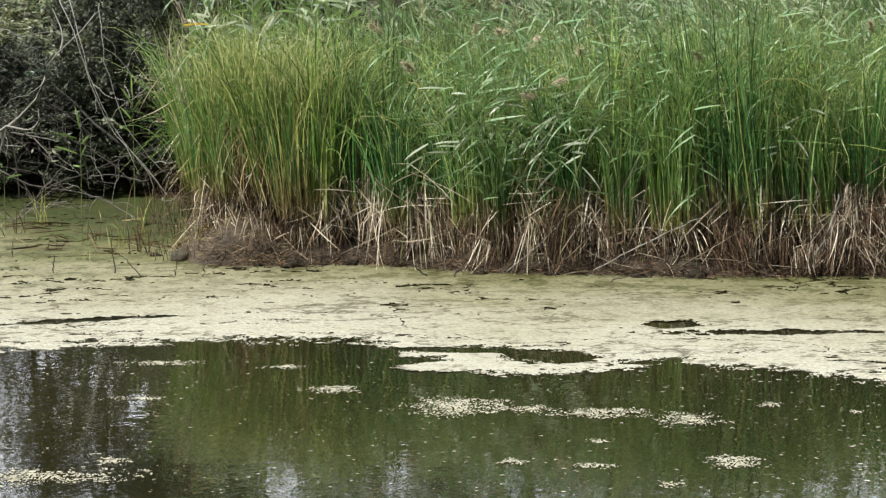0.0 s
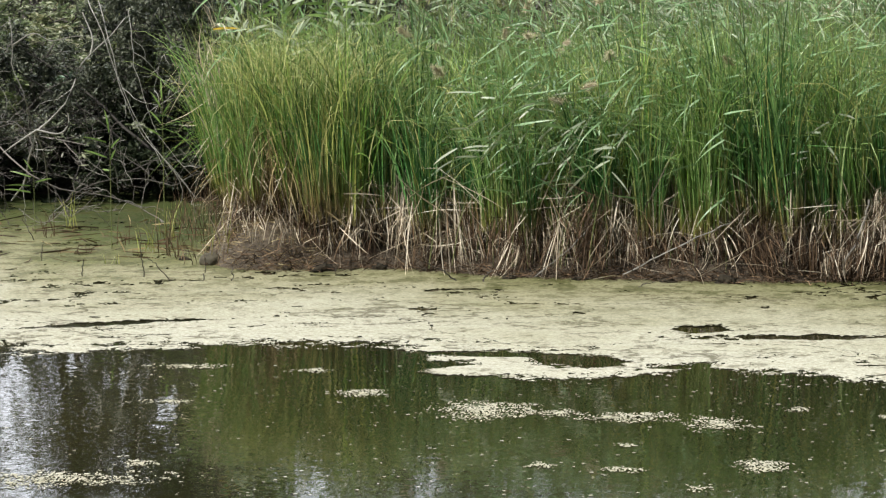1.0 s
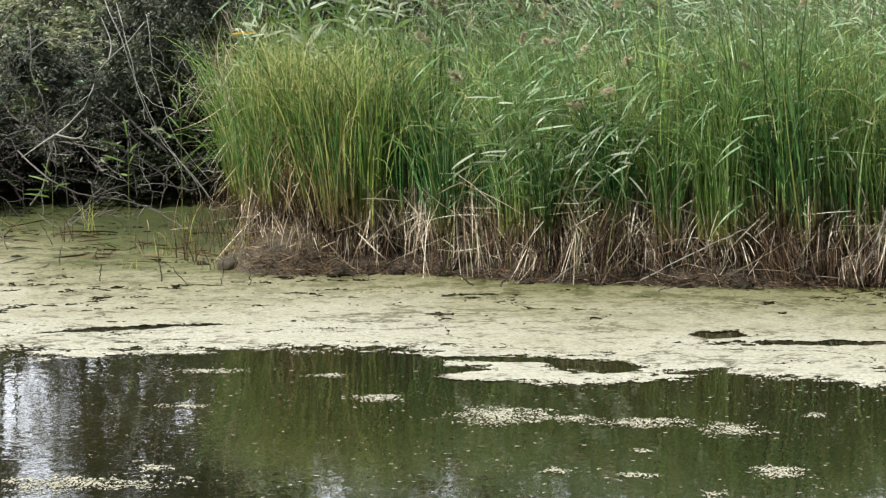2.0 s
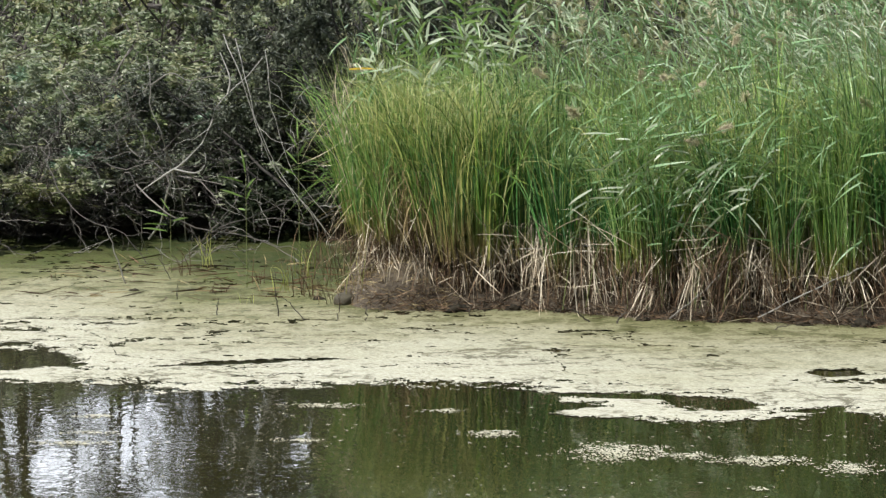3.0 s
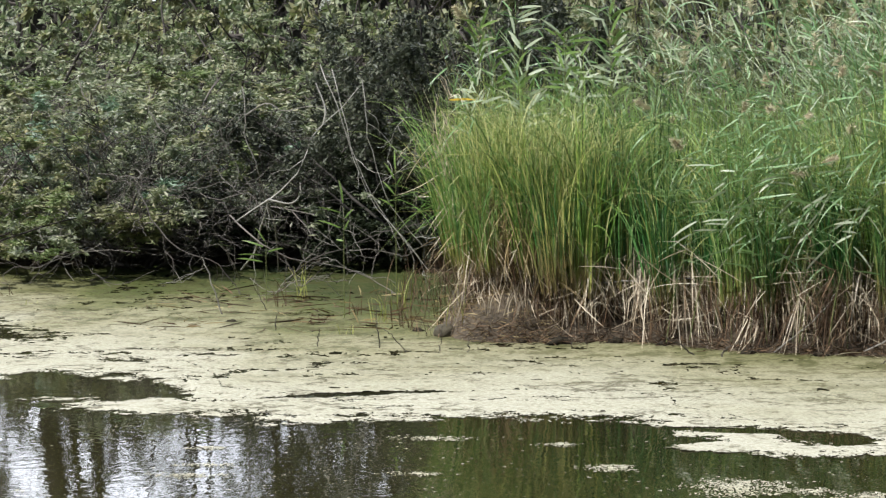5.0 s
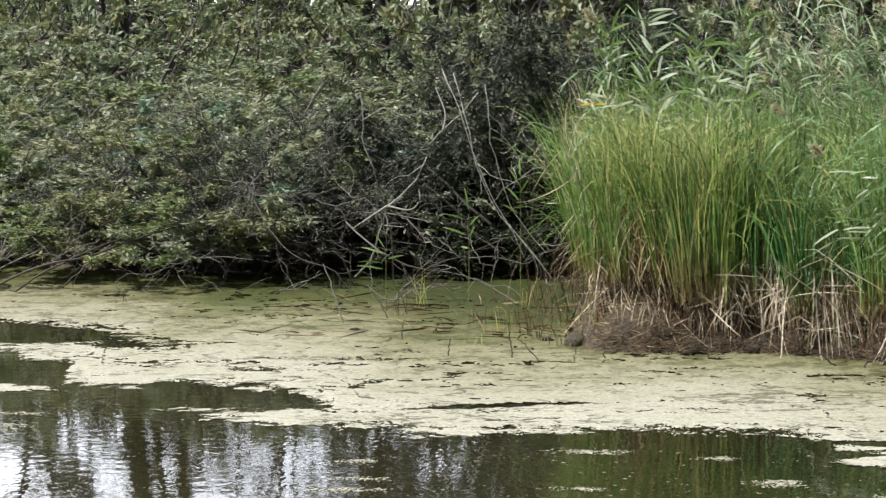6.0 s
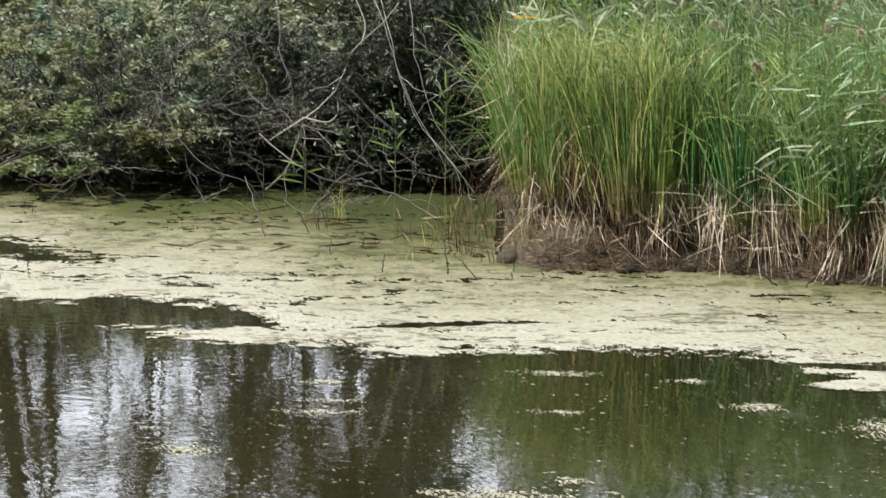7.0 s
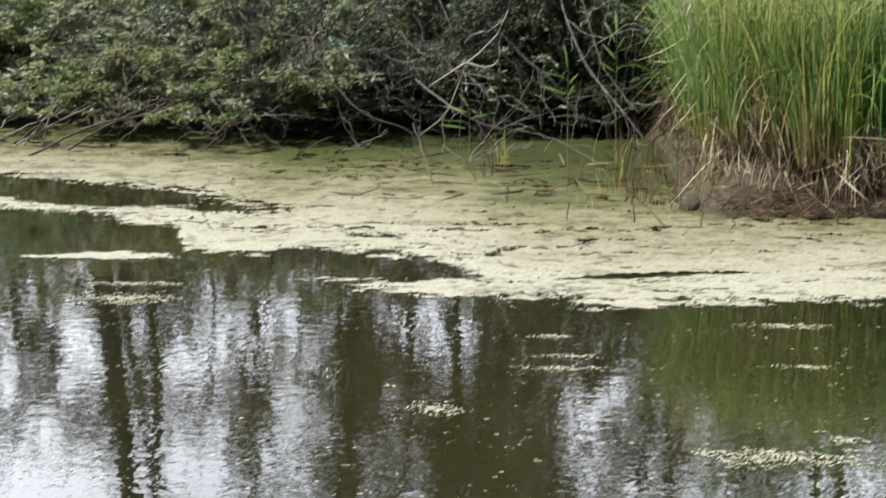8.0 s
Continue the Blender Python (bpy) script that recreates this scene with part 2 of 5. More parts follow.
def algae_material():
    """Bleached cream scum towards open water, fresher olive towards the shore; the darkest stops paint in the shrubs'
    shade.
    """
    m, nt, out = mat_base("floating algae")
    tc = nt.nodes.new("ShaderNodeTexCoord")
    sep = nt.nodes.new("ShaderNodeSeparateXYZ")
    nt.links.new(tc.outputs["UV"], sep.inputs[0])
    wob = noise_tex(nt, mapping(nt, (0.6, 1.2, 1)), 1.0, 4.0)
    inshore = math_node(nt, "ADD", sep.outputs[1], math_node(nt, "MULTIPLY", math_node(nt, "SUBTRACT", wob, 0.5), 0.35))
    base = ramp(nt, inshore, [(0.02, (0.40, 0.385, 0.315)), (0.2, (0.345, 0.33, 0.25)), (0.34, (0.265, 0.25, 0.162)), (0.50, (0.150, 0.150, 0.070)), (0.60, (0.086, 0.098, 0.032)), (0.74, (0.042, 0.056, 0.016))])
    streak = noise_tex(nt, mapping(nt, (1.0, 1.0, 1)), 5.5, 6.0, 0.66)
    wild = noise_tex(nt, mapping(nt, (0.8, 1.2, 1)), 1.5, 7.0, 0.62)
    crack = math_node(nt, "ABSOLUTE", math_node(nt, "SUBTRACT", wild, 0.5))
    crack = math_node(nt, "ADD", crack, math_node(nt, "MAXIMUM", math_node(nt, "MULTIPLY", math_node(nt, "SUBTRACT", noise_tex(nt, mapping(nt, (1, 1, 1)), 0.9, 3.0), 0.44), 0.16), -0.004))
    base = mixc(nt, ramp(nt, crack, [(0.009, (0.75, 0.75, 0.75)), (0.018, (0, 0, 0))]), base, (0.060, 0.052, 0.026))
    base = mixc(nt, ramp(nt, streak, [(0.38, (0.62, 0.62, 0.62)), (0.435, (0, 0, 0))]), base, (0.085, 0.075, 0.038))
    fine = noise_tex(nt, mapping(nt, (1.0, 1.2, 1)), 11.0, 5.0, 0.72)
    base = mixc(nt, ramp(nt, fine, [(0.36, (0.40, 0.40, 0.40)), (0.41, (0, 0, 0))]), base, (0.11, 0.10, 0.045))
    mottle = ramp(nt, noise_tex(nt, mapping(nt, (1.0, 0.8, 1)), 3.4, 6.0, 0.68), [(0.42, (0.75, 0.75, 0.75)), (0.50, (0, 0, 0))])
    fresh = nt.nodes.new("ShaderNodeMapRange")
    fresh.inputs[1].default_value, fresh.inputs[2].default_value = 0.16, 0.42
    nt.links.new(inshore, fresh.inputs[0])
    base = mixc(nt, math_node(nt, "MULTIPLY", mottle, fresh.outputs[0]), base, (0.060, 0.062, 0.020))
    grains = noise_tex(nt, mapping(nt, (1, 1.6, 1)), 34.0, 3.0, 0.7)
    base = mixc(nt, 0.8, base, ramp(nt, grains, [(0.32, (0.30, 0.29, 0.26)), (0.66, (0.72, 0.72, 0.70))]), "OVERLAY")
    p = nt.nodes.new("ShaderNodeBsdfPrincipled")
    nt.links.new(base, p.inputs["Base Color"])
    p.inputs["Roughness"].default_value, p.inputs["Specular IOR Level"].default_value = 0.8, 0.15
    bn = nt.nodes.new("ShaderNodeBump")
    bn.inputs["Strength"].default_value, bn.inputs["Distance"].default_value = 0.5, 0.01
    nt.links.new(noise_tex(nt, mapping(nt, (1, 1.6, 1)), 25.0, 4.0), bn.inputs["Height"])
    nt.links.new(bn.outputs[0], p.inputs["Normal"])
    nt.links.new(p.outputs[0], out.inputs[0])
    return m


M_WATER, M_ALGAE = water_material(), algae_material()


# ------------------------------------------------------------------ mesh helpers
def mesh_of(name, verts, faces, material, uv=None, smooth=False):
    """A mesh from numpy arrays: verts (n, 3), faces (m, 3 or 4); uv holds one number a vertex, the way along the leaf."""
    verts, faces = np.asarray(verts, np.float32), np.asarray(faces, np.int32)
    k = faces.shape[1]
    me = bpy.data.meshes.new(name)
    me.vertices.add(len(verts))
    me.vertices.foreach_set("co", verts.ravel())
    me.loops.add(faces.size)
    me.loops.foreach_set("vertex_index", faces.ravel())
    me.polygons.add(len(faces))
    me.polygons.foreach_set("loop_start", np.arange(0, faces.size, k, dtype=np.int32))
    me.polygons.foreach_set("loop_total", np.full(len(faces), k, np.int32))
    if smooth:
        me.polygons.foreach_set("use_smooth", np.ones(len(faces), bool))
    if uv is not None:
        layer = me.uv_layers.new(name="along")
        co = np.zeros((faces.size, 2), np.float32)
        co[:, 1] = np.asarray(uv, np.float32)[faces.ravel()]
        layer.data.foreach_set("uv", co.ravel())
    me.materials.append(material)
    me.update(calc_edges=True)
    return me


def part(name, me, parent=None, label=""):
    ob = new(name, me)
    if parent is not None:
        ob.parent = parent
    return tagged(ob, label) if label else ob


def joined(pieces):
    """Several (verts, faces, uv) as one."""
    vs, fs, us, n = [], [], [], 0
    for v, f, u in pieces:
        vs.append(v), fs.append(f + n), us.append(u)
        n += len(v)
    return np.concatenate(vs), np.concatenate(fs), np.concatenate(us)


def ribbons(rng, base, azim, length, lean, bend, width, nseg=5, power=1.5, kink=0.0, shape="blade"):
    """Curved tapering leaves. lean and bend are angles from upright at the root and what is added towards the tip."""
    n = len(base)
    s = np.linspace(0, 1, nseg + 1)
    th = lean[:, None] + bend[:, None] * s[None] ** power
    if kink:
        brk = rng.random(n) < kink
        at = rng.uniform(0.35, 0.8, n)
        th = th + np.where((s[None] > at[:, None]) & brk[:, None], rng.uniform(0.8, 2.0, n)[:, None], 0)
    az = azim[:, None] + rng.normal(0, 0.25, n)[:, None] * s[None]
    d = np.stack([np.sin(th) * np.cos(az), np.sin(th) * np.sin(az), np.cos(th)], -1)
    step = (length / nseg)[:, None, None]
    mid = np.concatenate([np.zeros((n, 1, 3)), np.cumsum(0.5 * (d[:, :-1] + d[:, 1:]) * step, 1)], 1) + base[:, None]
    turn = rng.uniform(0, math.pi, n)[:, None] + rng.normal(0, 0.7, n)[:, None] * s[None]
    side0 = np.stack([-np.sin(az), np.cos(az), 0 * az], -1)
    side1 = np.cross(d, side0)
    side = side0 * np.cos(turn)[..., None] + side1 * np.sin(turn)[..., None]
    if shape == "blade":
        taper = np.clip(1.12 - s ** 2.2 * 1.05, 0.05, 1)
    elif shape == "straw":
        taper = np.clip(np.minimum(s * 5 + 0.15, (1 - s) * 2.2 + 0.12), 0.1, 1)
    elif shape == "reed":
        taper = np.clip(np.minimum(0.35 + s * 4, 1) * (1 - s) ** 0.75, 0.04, 1)
    elif shape == "tuft":
        taper = np.clip(np.sin((s * 0.9 + 0.08) * math.pi), 0.15, 1)
    else:
        taper = 1 - 0.5 * s
    w = (width[:, None] * taper[None])[..., None] * 0.5
    v = np.stack([mid - side * w, mid + side * w], 2).reshape(-1, 3)
    i = (np.arange(n)[:, None] * (nseg + 1) + np.arange(nseg)[None]).reshape(-1) * 2
    f = np.stack([i, i + 1, i + 3, i + 2], 1)
    uv = np.repeat(np.tile(s, n), 2)
    return v, f, uv


def tubes(paths, radii, sides=5):
    """Round branches along polylines: paths (n, k, 3), radii (n, k)."""
    n, k, _ = paths.shape
    d = np.gradient(paths, axis=1)
    d /= np.linalg.norm(d, axis=-1, keepdims=True) + 1e-9
    ref = np.where(np.abs(d[..., 2:]) > 0.9, np.array([1.0, 0, 0]), np.array([0, 0, 1.0]))
    a = np.cross(d, ref)
    a /= np.linalg.norm(a, axis=-1, keepdims=True) + 1e-9
    b = np.cross(d, a)
    ang = np.linspace(0, 2 * math.pi, sides, endpoint=False)
    ring = a[:, :, None] * np.cos(ang)[None, None, :, None] + b[:, :, None] * np.sin(ang)[None, None, :, None]
    v = (paths[:, :, None] + ring * radii[:, :, None, None]).reshape(-1, 3)
    base = (np.arange(n)[:, None, None] * k + np.arange(k - 1)[None, :, None]) * sides
    j = np.arange(sides)[None, None]
    j2 = (j + 1) % sides
    f = np.stack([base + j, base + j2, base + sides + j2, base + sides + j], -1).reshape(-1, 4)
    uv = np.repeat(np.tile(np.linspace(0, 1, k), n), sides)
    return v, f, uv


def leaflets(rng, at, length, width, droop=0.3):
    """Small pointed leaves, folded along the middle."""
    n = len(at)
    d = rng.normal(0, 1, (n, 3))
    d[:, 2] -= droop
    d /= np.linalg.norm(d, axis=1, keepdims=True)
    s = np.cross(d, rng.normal(0, 1, (n, 3)))
    s /= np.linalg.norm(s, axis=1, keepdims=True)
    ln, wd = length * rng.uniform(0.6, 1.25, n)[:, None], width * rng.uniform(0.7, 1.2, n)[:, None]
    nrm = np.cross(d, s)
    v = np.stack([at, at + d * ln * 0.45 - s * wd * 0.5 + nrm * wd * 0.2, at + d * ln, at + d * ln * 0.45 + s * wd * 0.5 + nrm * wd * 0.2], 1).reshape(-1, 3)
    i = np.arange(n) * 4
    f = np.concatenate([np.stack([i, i + 1, i + 2], 1), np.stack([i, i + 2, i + 3], 1)])
    return v, f, np.tile([0.0, 0.5, 1.0, 0.5], n)


def value_noise(x, y, seed=0, octaves=4, gain=0.5):
    """Smooth lattice noise on arrays, about -1 to 1."""
    rng = np.random.default_rng(seed)
    tab = rng.uniform(-1, 1, (256, 256))
    out, amp, tot = 0, 1.0, 0
    for _ in range(octaves):
        xi, yi = np.floor(x).astype(int), np.floor(y).astype(int)
        fx, fy = x - xi, y - yi
        fx, fy = fx * fx * (3 - 2 * fx), fy * fy * (3 - 2 * fy)
        g = lambda a, b: tab[(xi + a) % 256, (yi + b) % 256]
        out = out + amp * ((g(0, 0) * (1 - fx) + g(1, 0) * fx) * (1 - fy) + (g(0, 1) * (1 - fx) + g(1, 1) * fx) * fy)
        tot += amp
        amp *= gain
        x, y = x * 2.03 + 17.3, y * 2.03 + 5.7
    return out / tot


# ------------------------------------------------------------------ the plan: shore, algae edge
SHORE = [(-400, 30), (-60, 33), (-20, 34.5), (-12, 33.2), (-9.4, 32.2), (-7.4, 31.3), (-5.6, 31.6), (-4.2, 31.8), (-3.2, 32.6), (-2.5, 30.5), (-2.47, 26.6), (-2.44, 25.3),
         (-2.3, 25.0), (-2.14, 24.62), (-1.84, 24.5), (-1.3, 24.46), (-0.96, 24.58), (-0.5, 24.5), (-0.17, 24.2), (0.32, 23.85), (0.8, 23.76), (1.26, 23.68), (1.7, 23.53), (2.2, 23.47), (2.7, 23.38), (3.7, 23.45), (6, 24.2), (12, 25.5), (30, 27), (60, 24), (400, 24)]
EDGE = [(-30, 27.5), (-12, 26.6), (-9.5, 25.4), (-8, 24.7), (-7.1, 24.15), (-6.45, 23.5), (-6.2, 22.2), (-5.67, 21.95), (-5.41, 22.5), (-5.1, 22.25), (-4.35, 21.85), (-4.0, 21.1),
        (-3.8, 20.3), (-3.5, 20.1), (-2.8, 19.72), (-2.4, 19.95), (-1.7, 20.2), (-1.26, 20.28), (-0.77, 20.2), (-0.35, 19.86), (-0.3, 19.4), (0.05, 19.05), (0.25, 18.7),
        (0.5, 18.52), (0.95, 18.66), (1.54, 19.0), (1.92, 18.62), (2.3, 18.6), (2.63, 18.27), (2.83, 18.0), (4, 17.6), (8, 17.2), (30, 18)]


def line_y(table, x):
    return np.interp(x, [p[0] for p in table], [p[1] for p in table])


def ground_z(x, y):
    """Height of the land: pond bed, mud shore, rising bank, and the bank that the camera stands on."""
    d = y - line_y(SHORE, x)
    far = np.interp(d, [-4, -1.2, -0.25, 0.0, 0.25, 0.8, 4, 12, 40, 120, 600], [-1.2, -0.7, -0.12, -0.015, 0.10, 0.22, 0.35, 0.6, 1.2, 2.0, 3.0])
    near = np.interp(y, [-400, -2, 3.0, 5.0, 7.0, 9.5], [1.6, 1.5, 1.35, 0.7, -0.1, -1.2])
    side = np.interp(np.abs(x + 2), [0, 45, 60, 90, 600], [-1.2, -1.2, 0.3, 1.0, 2.0])
    mound = 0.20 * np.exp(-((x + 1.85) / 0.34) ** 2 - ((y - 25.05) / 0.36) ** 2)
    return np.maximum(np.maximum(far, near), side) + mound


# ------------------------------------------------------------------ ground, water
def steps(*spans):
    out = [np.arange(a, b, s) for a, b, s in spans]
    return np.concatenate(out + [[spans[-1][1]]])


def grid_mesh(name, xs, ys, zfun, material, uvfun=None):
    X, Y = np.meshgrid(xs, ys)
    x, y = X.ravel(), Y.ravel()
    v = np.stack([x, y, zfun(x, y)], 1)
    nx = len(xs)
    i = (np.arange(len(ys) - 1)[:, None] * nx + np.arange(nx - 1)[None]).ravel()
    f = np.stack([i, i + 1, i + nx + 1, i + nx], 1)
    return mesh_of(name, v, f, material, None if uvfun is None else uvfun(x, y), True)


def land_material():
    """Wet mud along the water, littered grassy soil above."""
    m, nt, out = mat_base("shore soil")
    tc, sep = nt.nodes.new("ShaderNodeTexCoord"), nt.nodes.new("ShaderNodeSeparateXYZ")
    nt.links.new(tc.outputs["UV"], sep.inputs[0])
    v = mapping(nt, (1, 1, 1))
    a, b = noise_tex(nt, v, 2.2, 5.0), noise_tex(nt, v, 22.0, 4.0)
    mud = ramp(nt, math_node(nt, "ADD", math_node(nt, "MULTIPLY", a, 0.5), math_node(nt, "MULTIPLY", b, 0.5)),
               [(0.3, (0.024, 0.018, 0.012)), (0.55, (0.080, 0.060, 0.040)), (0.8, (0.20, 0.155, 0.108))])
    soil = ramp(nt, a, [(0.3, (0.035, 0.042, 0.016)), (0.6, (0.085, 0.09, 0.035)), (0.8, (0.13, 0.11, 0.06))])
    p = nt.nodes.new("ShaderNodeBsdfPrincipled")
    nt.links.new(mixc(nt, sep.outputs[1], mud, soil), p.inputs["Base Color"])
    p.inputs["Roughness"].default_value = 0.85
    bn = nt.nodes.new("ShaderNodeBump")
    bn.inputs["Strength"].default_value, bn.inputs["Distance"].default_value = 0.8, 0.03
    nt.links.new(b, bn.inputs["Height"])
    nt.links.new(bn.outputs[0], p.inputs["Normal"])
    nt.links.new(p.outputs[0], out.inputs[0])
    return m


def land_z(x, y):
    z = ground_z(x, y)
    d = np.abs(y - line_y(SHORE, x))
    return z + np.where(d < 3, 0.035, 0.10) * value_noise(x * 2.3, y * 2.3, 3) * (z > -0.3) * np.clip(d * 2, 0.3, 1)


gx = steps((-1500, -200, 130), (-200, -40, 16), (-40, -14, 2.0), (-14, 8, 0.14), (8, 40, 2.0), (40, 200, 16), (200, 1500, 130))
gy = steps((-600, -40, 80), (-40, 2, 3), (2, 10, 0.5), (10, 22, 2.0), (22, 34, 0.14), (34, 60, 1.5), (60, 200, 14), (200, 3000, 200))
ground = part("ground", grid_mesh("ground", gx, gy, land_z, land_material(), lambda x, y: np.clip((y - line_y(SHORE, x) - 0.9) / 1.5, 0, 1)))
tagged(ground, "muddy pond shore rising to grassy soil", "ground", kind="structure")

water = part("water", grid_mesh("water", steps((-70, 66, 8)), steps((2.5, 50, 6)), lambda x, y: 0 * x, M_WATER))
tagged(water, "dark olive pond water with faint ripples", "water", kind="structure")


# ------------------------------------------------------------------ floating algae
def algae_keep(x, y):
    """Above 0 where scum covers the water."""
    n1 = value_noise(x * 1.3, y * 1.9, 11, 5, 0.6)
    n2 = value_noise(x * 1.5, y * 3.6, 12, 5, 0.62)
    n3 = value_noise(x * 9.0, y * 12.0, 13, 3, 0.6)
    d = y - line_y(EDGE, x)
    k = d + 0.30 * n1 + 0.38 * n2 + 0.36 * n3 + 0.20 * value_noise(x * 34, y * 44, 18, 2)
    inside = np.clip(d / 1.2, 0, 1)
    # long cracks along the shore
    crack = np.abs(value_noise(x * 0.7, y * 1.5, 14, 6, 0.6))
    k = np.minimum(k, (crack - 0.012 - 0.03 * n3) * 9 + 0.14 * inside)
    spots = 0.55 - value_noise(x * 1.7, y * 2.6, 15, 5, 0.68) - 0.16 * n3
    k = np.minimum(k, spots * 2)
    # short crooked splits in the scum, in patches
    split = np.abs(value_noise(x * 1.7, y * 2.4, 16, 5, 0.62)) - 0.045 - 0.05 * n3
    patch = value_noise(x * 0.7, y * 1.1, 17, 3) + 0.25 * n2
    k = np.minimum(k, np.maximum(split * 6, (0.12 - patch) * 3))

    def lens(cx, cy, hx, hy, slant=0.0):
        return np.sqrt(((x - cx) / hx) ** 2 + ((y - cy - slant * (x - cx)) / hy) ** 2) - 1 + 0.5 * n1 + 0.5 * n2 + 0.3 * n3
    k = np.minimum(k, lens(0.72, 19.22, 0.36, 0.30))
    k = np.minimum(k, lens(0.1, 19.62, 0.62, 0.13, -0.18))
    k = np.minimum(k, lens(-8.0, 26.0, 2.0, 0.75, -0.6))
    k = np.minimum(k, lens(-2.72, 21.28, 0.55, 0.09, 0.30) + 0.25 * n3)
    k = np.minimum(k, lens(2.5, 20.32, 0.8, 0.10, -0.05) + 0.6 * n3)
    k = np.minimum(k, lens(1.6, 20.75, 0.24, 0.16) + 0.7 * n3)
    # tongues that reach into open water
    t1 = 1 - np.sqrt(((x + 4.2) / 0.66) ** 2 + ((y - 20.58 + 0.12 * (x + 4.2)) / 0.42) ** 2) + 0.7 * n2 + 0.6 * n3 - 0.05
    t1 = np.maximum(t1, 1 - np.sqrt(((x + 5.05) / 0.45) ** 2 + ((y - 20.92) / 0.15) ** 2) + 1.2 * n2 + 1.1 * n3 - 0.45)
    t2 = 1 - np.sqrt(((x + 6.65) / 0.6) ** 2 + ((y - 21.95) / 0.16) ** 2) + 1.2 * n2 + 0.6 * n3
    t3 = 1 - np.sqrt(((x - 0.25) / 0.5) ** 2 + ((y - 18.95) / 0.2) ** 2) + 1.2 * n2 + 0.6 * n3
    return np.maximum(k, np.maximum(np.maximum(t1, t2), t3))


def algae_sheet(x0, x1, y0, y1, sx, sy, keep, near, far, seed):
    """Scum cells between near and far metres behind the open edge, crumbling towards holes and edges."""
    xs, ys = np.arange(x0, x1, sx), np.arange(y0, y1, sy)
    rng = np.random.default_rng(seed)
    X, Y = np.meshgrid(xs, ys)
    X, Y = X + rng.uniform(-0.4, 0.4, X.shape) * sx, Y + rng.uniform(-0.4, 0.4, Y.shape) * sy
    x, y = X.ravel(), Y.ravel()
    k = keep(x, y)
    land = line_y(SHORE, x) - y
    behind = y - line_y(EDGE, x)
    nx = len(xs)
    i = (np.arange(len(ys) - 1)[:, None] * nx + np.arange(nx - 1)[None]).ravel()
    f = np.stack([i, i + 1, i + nx + 1, i + nx], 1)
    kc = k[f].mean(1)
    crumb = value_noise(x * 3, y * 6, 71, 3)[f[:, 0]]
    chance = np.clip(0.5 + (kc + 0.10 * crumb) * 4.5, 0.0, 1.0) ** 1.5
    bc = behind[f[:, 0]]
    f = f[(rng.random(len(f)) < chance) & (kc > -0.16) & (land[f].min(1) > -0.12) & (bc > near) & (bc <= far)]
    z = 0.004 + 0.006 * np.clip(k * 3, 0, 1) + 0.004 * value_noise(x * 14, y * 14, 21, 3)
    inshore = behind / 11.0
    used, inv = np.unique(f, return_inverse=True)
    return np.stack([x, y, z], 1)[used], inv.reshape(f.shape), np.clip(inshore, 0, 1)[used]


v, f, u = joined([algae_sheet(-11, 5.2, 17.0, 33.2, 0.022, 0.034, algae_keep, 1.3, 99, 5), algae_sheet(-8.2, 4.2, 16.8, 25.6, 0.012, 0.019, algae_keep, -9, 1.3, 6),
                  algae_sheet(-11, -8.2, 17.0, 30.0, 0.022, 0.034, algae_keep, -9, 1.3, 7), algae_sheet(4.2, 5.2, 17.0, 24.0, 0.022, 0.034, algae_keep, -9, 1.3, 8)])
mat_ob = part("algae_mat", mesh_of("algae_mat", v, f, M_ALGAE, u, True))
tagged(mat_ob, "pale cream and olive algae scum floating along the shore", "algae", kind="stuff")

# loose rafts: centre x, y, half width, half depth
RAFTS = [(-0.75, 18.0, 0.17, 0.13), (0.05, 17.3, 0.30, 0.30), (0.5, 17.2, 0.16, 0.13), (0.97, 17.03, 0.29, 0.16), (1.46, 16.75, 0.18, 0.22), (-1.09, 18.93, 0.13, 0.09),
         (1.6, 15.42, 0.14, 0.19), (-1.86, 15.66, 0.12, 0.08), (0.38, 15.51, 0.09, 0.08), (0.88, 16.13, 0.08, 0.08), (1.19, 14.84, 0.07, 0.09), (2.01, 17.26, 0.09, 0.08),
         (2.49, 16.99, 0.05, 0.06), (0.82, 15.37, 0.10, 0.08), (-1.95, 19.15, 0.26, 0.10), (-3.4, 18.67, 0.12, 0.08), (-3.32, 17.98, 0.16, 0.07), (-3.36, 17.58, 0.24, 0.10),
         (-1.95, 17.71, 0.20, 0.07), (-4.0, 16.31, 0.14, 0.15), (-4.3, 16.97, 0.04, 0.05), (-6.3, 19.98, 0.30, 0.22), (-6.32, 20.64, 0.27, 0.08), (-2.2, 15.2, 0.40, 0.21)]


